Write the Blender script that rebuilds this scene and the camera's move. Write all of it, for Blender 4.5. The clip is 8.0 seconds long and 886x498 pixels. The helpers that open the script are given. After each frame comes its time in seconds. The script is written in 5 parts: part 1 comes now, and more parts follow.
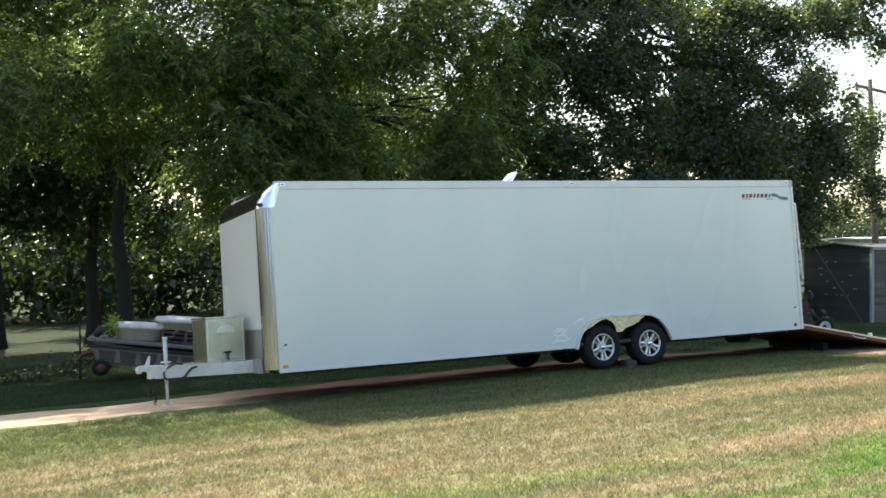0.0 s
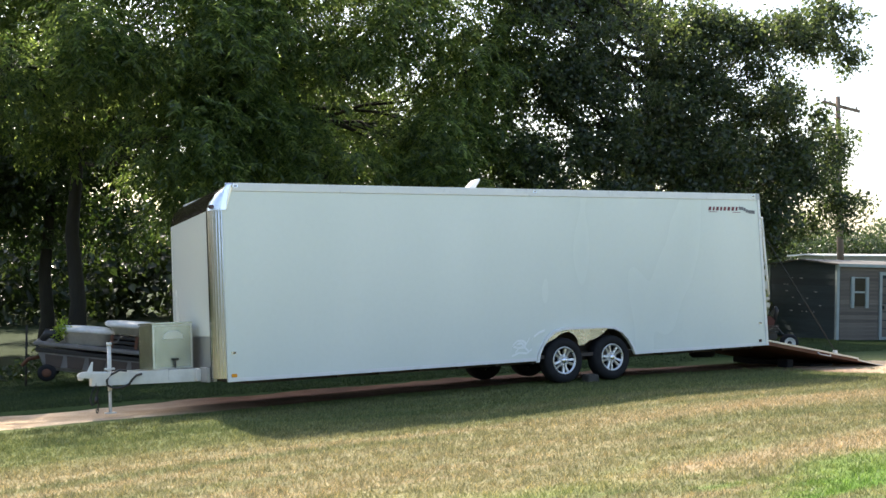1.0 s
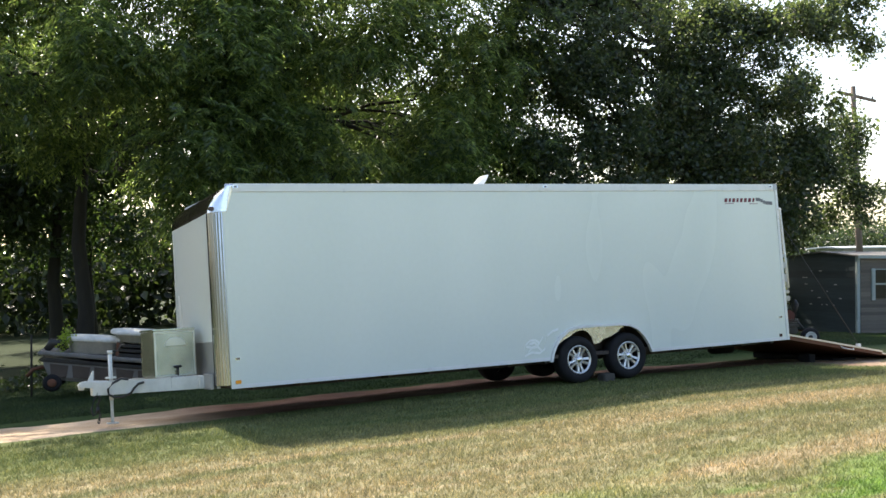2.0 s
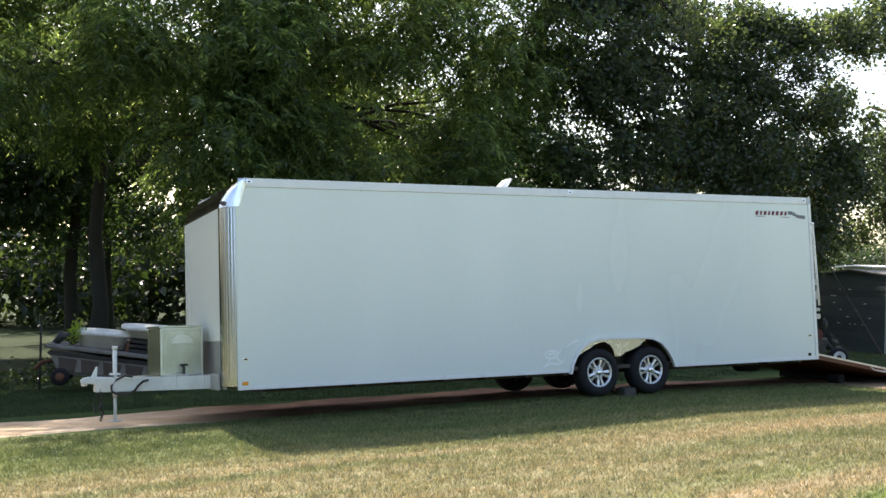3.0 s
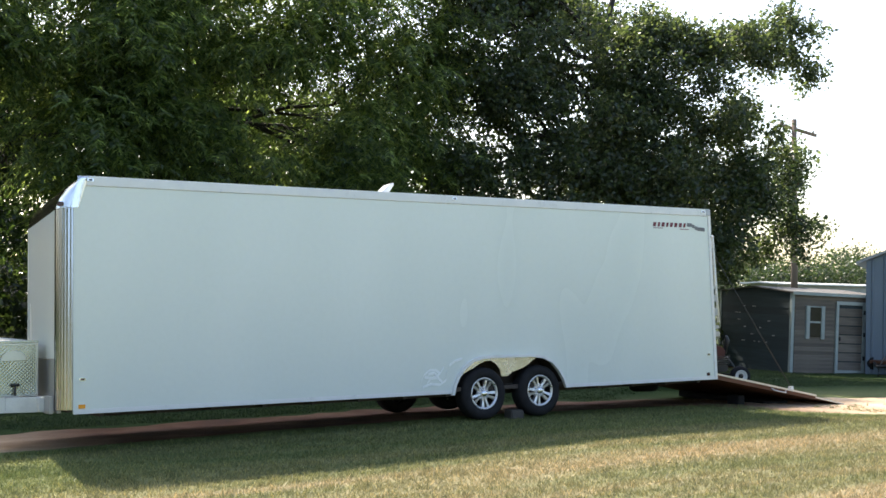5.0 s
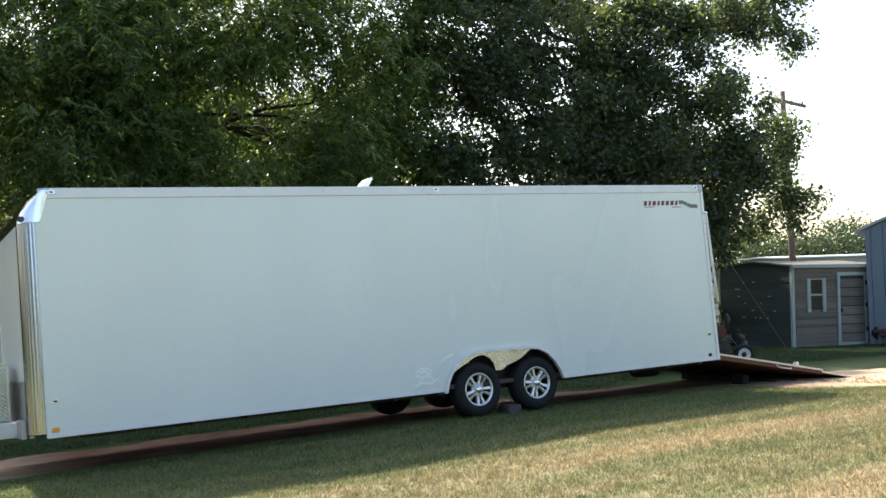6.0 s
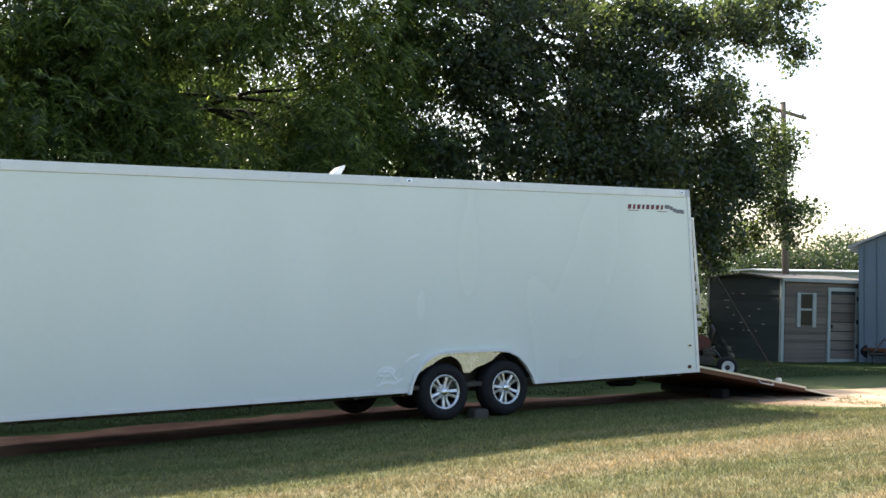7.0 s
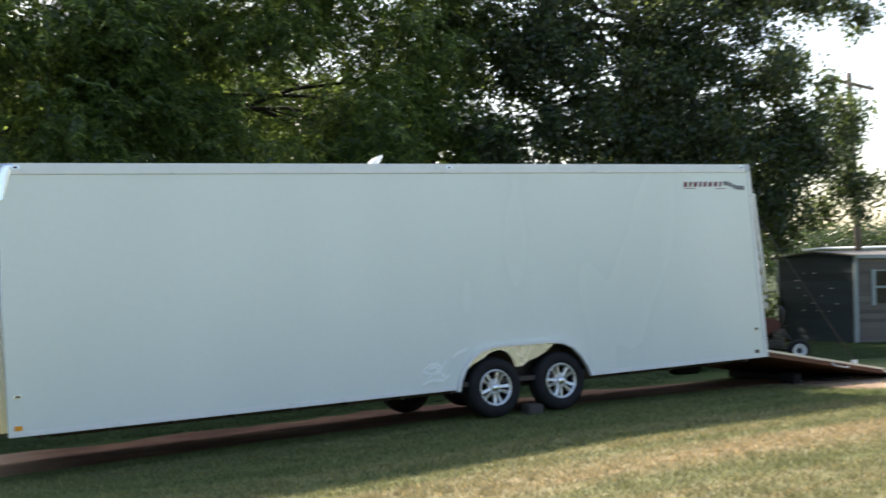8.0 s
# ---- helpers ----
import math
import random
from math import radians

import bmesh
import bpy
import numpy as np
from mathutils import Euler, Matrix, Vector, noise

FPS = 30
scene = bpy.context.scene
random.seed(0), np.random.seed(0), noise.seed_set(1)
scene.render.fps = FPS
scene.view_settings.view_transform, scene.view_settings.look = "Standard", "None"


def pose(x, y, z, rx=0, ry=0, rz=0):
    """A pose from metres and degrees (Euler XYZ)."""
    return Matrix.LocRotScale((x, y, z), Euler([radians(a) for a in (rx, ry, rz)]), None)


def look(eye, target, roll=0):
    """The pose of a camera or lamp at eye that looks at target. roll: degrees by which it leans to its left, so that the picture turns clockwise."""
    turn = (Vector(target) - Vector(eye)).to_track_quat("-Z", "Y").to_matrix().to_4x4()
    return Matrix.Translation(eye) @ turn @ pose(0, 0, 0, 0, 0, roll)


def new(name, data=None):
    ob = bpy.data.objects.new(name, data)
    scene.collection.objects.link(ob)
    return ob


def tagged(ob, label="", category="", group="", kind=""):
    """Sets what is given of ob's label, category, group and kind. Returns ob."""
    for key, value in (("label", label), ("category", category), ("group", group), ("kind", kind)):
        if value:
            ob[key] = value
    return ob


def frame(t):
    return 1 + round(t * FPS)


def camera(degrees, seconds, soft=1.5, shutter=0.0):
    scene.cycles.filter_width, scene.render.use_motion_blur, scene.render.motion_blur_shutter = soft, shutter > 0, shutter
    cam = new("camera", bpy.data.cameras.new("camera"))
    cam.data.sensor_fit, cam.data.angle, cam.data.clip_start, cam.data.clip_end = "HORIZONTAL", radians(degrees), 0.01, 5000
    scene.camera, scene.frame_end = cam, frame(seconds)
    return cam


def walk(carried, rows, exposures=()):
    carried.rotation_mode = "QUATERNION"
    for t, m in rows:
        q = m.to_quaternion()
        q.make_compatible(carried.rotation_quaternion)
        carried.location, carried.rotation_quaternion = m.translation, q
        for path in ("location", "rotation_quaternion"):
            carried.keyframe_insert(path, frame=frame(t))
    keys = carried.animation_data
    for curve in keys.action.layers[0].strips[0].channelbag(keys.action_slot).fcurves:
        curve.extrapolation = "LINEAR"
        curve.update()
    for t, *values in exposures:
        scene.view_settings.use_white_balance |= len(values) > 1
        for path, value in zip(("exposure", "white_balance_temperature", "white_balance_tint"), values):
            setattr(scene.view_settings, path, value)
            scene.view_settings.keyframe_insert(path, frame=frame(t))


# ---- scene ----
cam = camera(43.5, 8.0, soft=1.5, shutter=0.5)

PATH = [
    (0, (-4.754, -13.877, 1.82), (-3.841, -12.097, 1.824), -1.0),
    (0.5, (-4.619, -13.689, 1.799), (-3.669, -11.929, 1.818), -1.1),
    (1, (-4.415, -13.519, 1.795), (-3.452, -11.766, 1.816), 0.1),
    (1.5, (-4.239, -13.369, 1.776), (-3.301, -11.603, 1.794), -1.0),
    (2.8, (-3.921, -12.834, 1.731), (-2.981, -11.069, 1.762), -1.2),
    (3, (-3.842, -12.76, 1.734), (-2.94, -10.975, 1.769), 0.8),
    (3.5, (-3.58, -12.584, 1.756), (-2.714, -10.783, 1.802), -1.9),
    (4, (-3.307, -12.367, 1.754), (-2.343, -10.616, 1.808), 0.2),
    (4.5, (-3.054, -12.164, 1.729), (-2.009, -10.46, 1.791), 0.4),
    (4.7, (-2.945, -12.085, 1.726), (-1.909, -10.376, 1.789), 1.6),
    (5.8, (-2.487, -11.653, 1.699), (-1.467, -9.934, 1.755), -1.4),
    (6, (-2.395, -11.584, 1.698), (-1.36, -9.873, 1.753), -2.2),
    (6.5, (-2.1, -11.421, 1.702), (-1.063, -9.711, 1.75), 0.1),
    (7, (-1.82, -11.231, 1.685), (-0.781, -9.523, 1.735), 0.5),
    (7.5, (-1.558, -10.986, 1.667), (-0.513, -9.281, 1.711), -0.2),
    (8, (-1.289, -10.807, 1.639), (-0.353, -9.04, 1.681), -1.9),
]
walk(cam, [(t, look(eye, target, roll)) for t, eye, target, roll in PATH],
     [(t, stops, 6850, 11) for t, stops in ((0, 1.38), (1.0, 1.44), (1.5, 1.42), (3, 1.39), (3.5, 1.40), (4.5, 1.42), (6, 1.38), (7, 1.30), (7.5, 1.20), (8, 1.25))])

# ---- world, sun ----
SUN_EL, SUN_ROT = 46.5, 4.5   # the sun stands behind the trailer, over the trees
world = bpy.data.worlds.new("sky")
scene.world = world
world.use_nodes = True
wn, wl = world.node_tree.nodes, world.node_tree.links
sky = wn.new("ShaderNodeTexSky")
sky.sky_type = "NISHITA"
sky.sun_disc = False
sky.sun_elevation = radians(SUN_EL)
sky.sun_rotation = radians(SUN_ROT)
sky.air_density, sky.dust_density, sky.ozone_density = 1.0, 2.2, 1.0
wn["Background"].inputs["Strength"].default_value = 0.15
wl.new(sky.outputs[0], wn["Background"].inputs["Color"])
sun = new("sun", bpy.data.lights.new("sun", "SUN"))
sun.data.energy, sun.data.angle, sun.data.color = 4.0, radians(0.55), (1.0, 0.94, 0.84)
sun.matrix_world = look((60 * math.cos(radians(SUN_EL)) * math.sin(radians(SUN_ROT)), 60 * math.cos(radians(SUN_EL)) * math.cos(radians(SUN_ROT)), 60 * math.sin(radians(SUN_EL))), (0, 0, 0))


# ---- materials ----
def shader(name):
    m = bpy.data.materials.new(name)
    m.use_nodes = True
    n, l = m.node_tree.nodes, m.node_tree.links
    return m, n, l, n["Principled BSDF"]


def noise_node(n, l, coords, scale, detail=5, rough=0.6, stretch=None):
    t = n.new("ShaderNodeTexNoise")
    t.inputs["Scale"].default_value, t.inputs["Detail"].default_value, t.inputs["Roughness"].default_value = scale, detail, rough
    if stretch:
        mp = n.new("ShaderNodeMapping")
        mp.inputs["Scale"].default_value = stretch
        l.new(coords, mp.inputs["Vector"])
        l.new(mp.outputs[0], t.inputs["Vector"])
    else:
        l.new(coords, t.inputs["Vector"])
    return t.outputs["Fac"]


def ramp_node(n, l, fac, stops):
    r = n.new("ShaderNodeValToRGB")
    e = r.color_ramp.elements
    while len(e) < len(stops):
        e.new(0.5)
    for k, (p, c) in enumerate(stops):
        e[k].position, e[k].color = p, (*c, 1)
    l.new(fac, r.inputs["Fac"])
    return r.outputs["Color"]


def blend(n, l, fac, a, b, kind="MIX"):
    x = n.new("ShaderNodeMix")
    x.data_type, x.blend_type = "RGBA", kind
    for value, slot in ((fac, 0), (a, 6), (b, 7)):
        if isinstance(value, (int, float)):
            x.inputs[slot].default_value = value
        elif isinstance(value, tuple):
            x.inputs[slot].default_value = (*value, 1)
        else:
            l.new(value, x.inputs[slot])
    return x.outputs[2]


def relief(n, l, bsdf, fac, strength, distance=0.01):
    b = n.new("ShaderNodeBump")
    b.inputs["Strength"].default_value, b.inputs["Distance"].default_value = strength, distance
    l.new(fac, b.inputs["Height"])
    l.new(b.outputs[0], bsdf.inputs["Normal"])


def plain(name, colour, rough=0.6, metal=0.0, vary=0.25, scale=6.0, fine=60.0, bump=0.15, stretch=None, piece=0.0):
    """A surface with stains at a large scale, grain at a fine one, and, for loose pieces, its own shade."""
    m, n, l, b = shader(name)
    c = n.new("ShaderNodeTexCoord").outputs["Object"]
    big = noise_node(n, l, c, scale, 4, 0.6, stretch)
    small = noise_node(n, l, c, fine, 4, 0.7, stretch)
    dark = tuple(v * (1 - vary) for v in colour)
    light = tuple(min(1, v * (1 + vary * 0.6)) for v in colour)
    col = ramp_node(n, l, big, [(0.3, dark), (0.7, light)])
    col = blend(n, l, 0.25, col, ramp_node(n, l, small, [(0.3, dark), (0.7, light)]))
    if piece:
        r = n.new("ShaderNodeObjectInfo").outputs["Random"]
        col = blend(n, l, 1.0, col, ramp_node(n, l, r, [(0, (1 - piece,) * 3), (1, (1, 1, 1))]), "MULTIPLY")
    l.new(col, b.inputs["Base Color"])
    b.inputs["Metallic"].default_value = metal
    rr = n.new("ShaderNodeMapRange")
    rr.inputs["To Min"].default_value, rr.inputs["To Max"].default_value = max(0.02, rough - 0.12), min(1, rough + 0.12)
    l.new(big, rr.inputs["Value"])
    l.new(rr.outputs[0], b.inputs["Roughness"])
    if bump:
        relief(n, l, b, small, bump, 0.004)
    return m


def trailer_white():
    """White gel-coat panels: soft vertical runs of tone paint in reflections, with a little road film on the skin."""
    m, n, l, b = shader("white trailer skin")
    c = n.new("ShaderNodeTexCoord").outputs["Object"]
    runs = noise_node(n, l, c, 1.0, 1, 0.4, (1.0, 1.0, 0.32))
    spots = noise_node(n, l, c, 14.0, 5, 0.7)
    col = ramp_node(n, l, runs, [(0.1, (0.68, 0.735, 0.68)), (0.9, (0.755, 0.80, 0.745))])
    col = blend(n, l, 0.10, col, ramp_node(n, l, spots, [(0.3, (0.58, 0.6, 0.58)), (0.6, (0.76, 0.78, 0.77))]))
    l.new(col, b.inputs["Base Color"])
    l.new(ramp_node(n, l, runs, [(0.1, (0.31,) * 3), (0.9, (0.20,) * 3)]), b.inputs["Roughness"])
    relief(n, l, b, noise_node(n, l, c, 0.6, 0), 0.01, 0.02)
    return m


def tread_plate():
    """Bright aluminium tread plate: small raised bars in two directions."""
    m, n, l, b = shader("aluminium tread plate")
    c = n.new("ShaderNodeTexCoord").outputs["Object"]
    sep, flat, along = n.new("ShaderNodeSeparateXYZ"), n.new("ShaderNodeCombineXYZ"), n.new("ShaderNodeMath")
    l.new(c, sep.inputs[0])
    l.new(sep.outputs["X"], along.inputs[0])
    l.new(sep.outputs["Y"], along.inputs[1])
    l.new(along.outputs[0], flat.inputs["X"])
    l.new(sep.outputs["Z"], flat.inputs["Z"])
    waves = []
    for turn in (45, -45):
        mp = n.new("ShaderNodeMapping")
        mp.inputs["Rotation"].default_value = (0, radians(turn), 0)
        l.new(flat.outputs[0], mp.inputs["Vector"])
        w = n.new("ShaderNodeTexWave")
        w.inputs["Scale"].default_value, w.inputs["Distortion"].default_value = 11.0, 0.0
        l.new(mp.outputs[0], w.inputs["Vector"])
        waves.append(w.outputs["Fac"])
    both = n.new("ShaderNodeMath")
    both.operation = "MULTIPLY"
    l.new(waves[0], both.inputs[0])
    l.new(waves[1], both.inputs[1])
    # green tint: reflected grass put into the base colour
    l.new(ramp_node(n, l, noise_node(n, l, c, 5, 4), [(0.3, (0.40, 0.425, 0.335)), (0.7, (0.58, 0.60, 0.50))]), b.inputs["Base Color"])
    b.inputs["Metallic"].default_value, b.inputs["Roughness"].default_value = 1.0, 0.26
    relief(n, l, b, both.outputs[0], 0.55, 0.005)
    return m


def leaves(name, low, high, through_low, through_high, share=0.5):
    """Leaf: a waxy face and light that comes through from behind; every leaf has its own shade."""
    m, n, l, b = shader(name)
    r = n.new("ShaderNodeNewGeometry").outputs["Random Per Island"]
    c = n.new("ShaderNodeTexCoord").outputs["Object"]
    col = ramp_node(n, l, r, [(0.0, low), (1.0, high)])
    col = blend(n, l, 0.5, col, ramp_node(n, l, noise_node(n, l, c, 0.7, 3), [(0.3, low), (0.7, high)]))
    l.new(col, b.inputs["Base Color"])
    b.inputs["Roughness"].default_value = 0.36
    b.inputs["Specular IOR Level"].default_value = 0.55
    t = n.new("ShaderNodeBsdfTranslucent")
    l.new(ramp_node(n, l, r, [(0.0, through_low), (0.55, tuple(0.7 * a + 0.3 * b for a, b in zip(through_low, through_high))), (1.0, through_high)]), t.inputs["Color"])
    mix = n.new("ShaderNodeMixShader")
    mix.inputs[0].default_value = share
    l.new(b.outputs[0], mix.inputs[1])
    l.new(t.outputs[0], mix.inputs[2])
    l.new(mix.outputs[0], n["Material Output"].inputs["Surface"])
    return m


def turf_colour(n, l, c):
    """Mown summer grass: drier and greener swaths along the trailer, with patches."""
    swath = noise_node(n, l, c, 1.0, 3, 0.5, (0.05, 0.55, 0.0))
    rows = noise_node(n, l, c, 1.0, 5, 0.62, (0.13, 2.1, 0.0))
    patch = noise_node(n, l, c, 0.9, 8, 0.8, (0.45, 1.5, 0))
    tuft = noise_node(n, l, c, 19.0, 6, 0.8, (0.6, 1, 0))
    lushness = noise_node(n, l, c, 0.8, 4, 0.65, (0.35, 1.3, 0))
    green, mid, tan = (0.116, 0.150, 0.060), (0.218, 0.208, 0.114), (0.40, 0.310, 0.205)
    dry = ramp_node(n, l, swath, [(0.36, green), (0.48, mid), (0.60, tan)])
    raked = ramp_node(n, l, rows, [(0.36, green), (0.47, mid), (0.58, tan)])
    patchy = ramp_node(n, l, patch, [(0.28, green), (0.50, mid), (0.74, tan)])
    col = blend(n, l, 0.3, blend(n, l, 0.6, dry, raked), patchy)
    # lush growth in patches on the open side of the lawn
    sep = n.new("ShaderNodeSeparateXYZ")
    l.new(c, sep.inputs[0])
    open_side = n.new("ShaderNodeMapRange")
    open_side.inputs["From Min"].default_value, open_side.inputs["From Max"].default_value = -5.4, -7.6
    l.new(sep.outputs["Y"], open_side.inputs["Value"])
    lush_part = blend(n, l, 1.0, ramp_node(n, l, lushness, [(0.45, (0, 0, 0)), (0.58, (0.85, 0.85, 0.85))]), open_side.outputs[0], "MULTIPLY")
    col = blend(n, l, lush_part, col, (0.105, 0.22, 0.034))
    # the strip beside the track stays greener than the open lawn
    lush = n.new("ShaderNodeMapRange")
    lush.inputs["From Min"].default_value, lush.inputs["From Max"].default_value = -3.3, -1.6
    wob = n.new("ShaderNodeMath")
    wob.operation = "MULTIPLY_ADD"
    wob.inputs[1].default_value, wob.inputs[2].default_value = 2.4, -1.2
    l.new(patch, wob.inputs[0])
    add = n.new("ShaderNodeMath")
    l.new(wob.outputs[0], add.inputs[0])
    l.new(sep.outputs["Y"], add.inputs[1])
    l.new(add.outputs[0], lush.inputs["Value"])
    part_ = n.new("ShaderNodeMath")
    part_.operation = "MULTIPLY"
    part_.inputs[1].default_value = 0.8
    l.new(lush.outputs[0], part_.inputs[0])
    col = blend(n, l, part_.outputs[0], col, ramp_node(n, l, patch, [(0.35, (0.07, 0.12, 0.035)), (0.65, (0.15, 0.175, 0.065))]))
    # greener turf past the track, its colour darkened for the shade of the trees
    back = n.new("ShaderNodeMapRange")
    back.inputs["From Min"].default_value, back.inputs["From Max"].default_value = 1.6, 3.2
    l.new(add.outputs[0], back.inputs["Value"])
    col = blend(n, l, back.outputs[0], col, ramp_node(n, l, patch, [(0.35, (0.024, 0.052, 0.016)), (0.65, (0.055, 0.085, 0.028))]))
    return blend(n, l, 0.6, col, ramp_node(n, l, tuft, [(0.3, (0.35, 0.36, 0.34)), (0.7, (1.42, 1.38, 1.3))]), "MULTIPLY")


def ground_material():
    m, n, l, b = shader("mown grass ground")
    c = n.new("ShaderNodeTexCoord").outputs["Object"]
    col = turf_colour(n, l, c)
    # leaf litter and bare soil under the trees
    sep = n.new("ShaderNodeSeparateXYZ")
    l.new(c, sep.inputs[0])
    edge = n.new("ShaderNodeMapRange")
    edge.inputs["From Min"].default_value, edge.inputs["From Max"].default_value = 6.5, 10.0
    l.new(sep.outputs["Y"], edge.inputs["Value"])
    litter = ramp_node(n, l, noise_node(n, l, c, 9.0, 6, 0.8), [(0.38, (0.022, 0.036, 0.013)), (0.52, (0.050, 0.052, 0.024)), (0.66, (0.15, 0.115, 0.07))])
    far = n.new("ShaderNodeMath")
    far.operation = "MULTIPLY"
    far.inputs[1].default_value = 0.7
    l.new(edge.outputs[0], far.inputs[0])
    # deeper in the wood the floor colour is darkened to stand for tree shade
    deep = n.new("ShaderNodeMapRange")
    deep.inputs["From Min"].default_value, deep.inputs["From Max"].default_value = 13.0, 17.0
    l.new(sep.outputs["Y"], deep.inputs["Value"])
    shade_floor = ramp_node(n, l, noise_node(n, l, c, 7.0, 6, 0.8), [(0.35, (0.014, 0.026, 0.010)), (0.65, (0.045, 0.060, 0.024))])
    floor_col = blend(n, l, deep.outputs[0], blend(n, l, far.outputs[0], col, litter), shade_floor)
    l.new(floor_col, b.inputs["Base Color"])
    b.inputs["Roughness"].default_value = 0.95
    b.inputs["Specular IOR Level"].default_value = 0.1
    relief(n, l, b, noise_node(n, l, c, 22, 6, 0.75), 0.6, 0.03)
    return m


def blade_material():
    m, n, l, b = shader("grass blades")
    c = n.new("ShaderNodeTexCoord").outputs["Object"]
    r = n.new("ShaderNodeNewGeometry").outputs["Random Per Island"]
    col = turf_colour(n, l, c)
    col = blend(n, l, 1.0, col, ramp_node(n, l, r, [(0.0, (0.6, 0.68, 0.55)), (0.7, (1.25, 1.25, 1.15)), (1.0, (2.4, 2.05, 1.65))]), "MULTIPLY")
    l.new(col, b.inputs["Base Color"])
    b.inputs["Roughness"].default_value = 0.55
    t = n.new("ShaderNodeBsdfTranslucent")
    l.new(col, t.inputs["Color"])
    mix = n.new("ShaderNodeMixShader")
    mix.inputs[0].default_value = 0.4
    l.new(b.outputs[0], mix.inputs[1])
    l.new(t.outputs[0], mix.inputs[2])
    l.new(mix.outputs[0], n["Material Output"].inputs["Surface"])
    return m


def dirt_material():
    m, n, l, b = shader("red clay and sand track")
    c = n.new("ShaderNodeTexCoord").outputs["Object"]
    big = noise_node(n, l, c, 0.8, 5, 0.65)
    fine = noise_node(n, l, c, 30, 5, 0.75)
    # red clay, kept dark along the trailer's length; pale sand past both ends
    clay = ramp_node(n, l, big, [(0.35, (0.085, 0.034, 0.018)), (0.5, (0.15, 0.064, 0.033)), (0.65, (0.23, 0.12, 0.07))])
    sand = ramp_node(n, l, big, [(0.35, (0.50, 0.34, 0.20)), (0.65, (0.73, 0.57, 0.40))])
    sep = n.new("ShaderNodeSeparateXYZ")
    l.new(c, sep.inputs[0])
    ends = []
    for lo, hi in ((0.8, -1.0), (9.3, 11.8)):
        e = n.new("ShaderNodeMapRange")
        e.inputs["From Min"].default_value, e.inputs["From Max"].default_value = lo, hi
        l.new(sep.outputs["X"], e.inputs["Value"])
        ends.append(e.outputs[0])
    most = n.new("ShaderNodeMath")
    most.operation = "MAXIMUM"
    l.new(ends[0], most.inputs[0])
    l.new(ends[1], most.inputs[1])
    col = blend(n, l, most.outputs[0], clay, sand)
    col = blend(n, l, 0.5, col, ramp_node(n, l, fine, [(0.3, (0.55, 0.5, 0.45)), (0.7, (1.2, 1.2, 1.2))]), "MULTIPLY")
    l.new(col, b.inputs["Base Color"])
    b.inputs["Roughness"].default_value = 0.95
    relief(n, l, b, fine, 0.6, 0.03)
    return m


WHITE = trailer_white()
TRIM = plain("white painted trim", (0.74, 0.75, 0.74), 0.3, 0, 0.08, 3, 40, 0.03)
TONGUE_WHITE = plain("white painted steel", (0.70, 0.71, 0.68), 0.35, 0, 0.18, 5, 50, 0.05)
CHROME = plain("polished stainless steel", (0.46, 0.47, 0.50), 0.07, 1.0, 0.12, 2.5, 80, 0.03, (6, 6, 0.2))
CAST = plain("polished cast aluminium", (0.82, 0.83, 0.84), 0.22, 1.0, 0.08, 5, 70, 0.05)
ALLOY = plain("machined wheel alloy", (0.66, 0.67, 0.69), 0.3, 0.75, 0.12, 12, 120, 0.04)
ALLOY_DARK = plain("dark wheel pocket", (0.03, 0.03, 0.035), 0.4, 0.6, 0.2, 10, 80, 0.05)
RUBBER = plain("black tyre rubber", (0.022, 0.022, 0.024), 0.78, 0, 0.35, 9, 90, 0.25)
BLACK = plain("black painted steel", (0.02, 0.02, 0.02), 0.5, 0, 0.3, 7, 80, 0.1)
NOSE_BLACK = plain("dark gloss nose radius", (0.035, 0.03, 0.028), 0.12, 0.6, 0.25, 3, 60, 0.03)
UNDER = plain("dusty dark underside", (0.07, 0.055, 0.045), 0.85, 0, 0.4, 4, 50, 0.2)
TREAD = tread_plate()
BOX_PLAIN = plain("plain pressed aluminium", (0.66, 0.675, 0.60), 0.4, 0.8, 0.12, 5, 60, 0.05)
# the cream tint puts the mirrored lawn into the metal's colour
WELL = plain("cream tinted polished aluminium", (0.78, 0.73, 0.62), 0.26, 0.85, 0.15, 6, 60, 0.08)
GREY_PANEL = plain("brushed grey stone guard", (0.42, 0.42, 0.42), 0.4, 0.7, 0.15, 4, 60, 0.06)
LAMP = plain("dark lamp lens", (0.06, 0.02, 0.02), 0.15, 0, 0.2, 30, 90, 0.02)
AMBER = plain("amber reflector", (0.85, 0.33, 0.02), 0.25, 0, 0.12, 60, 160, 0.1)
RED_MARK = plain("dark red paint mark", (0.15, 0.012, 0.022), 0.45, 0, 0.15, 20, 90, 0.0)
GREY_MARK = plain("grey chequers", (0.16, 0.16, 0.17), 0.45, 0, 0.25, 20, 90, 0.0)
CAUSTIC = plain("white painted caustic", (0.86, 0.89, 0.87), 0.7, 0, 0.08, 20, 90, 0.1)
RAMP_WOOD = plain("weathered ramp plywood", (0.16, 0.08, 0.053), 0.8, 0, 0.35, 4, 40, 0.25, (0.3, 2, 2))
RAMP_WOOD.node_tree.nodes["Principled BSDF"].inputs["Specular IOR Level"].default_value = 0.08
RAMP_EDGE = plain("bare aluminium edge", (0.62, 0.60, 0.57), 0.4, 0.8, 0.2, 5, 60, 0.08)
CONCRETE = plain("grey concrete", (0.26, 0.25, 0.24), 0.92, 0, 0.25, 12, 60, 0.5)
CHOCK = plain("stained dark concrete", (0.075, 0.068, 0.06), 0.92, 0, 0.3, 12, 60, 0.5)
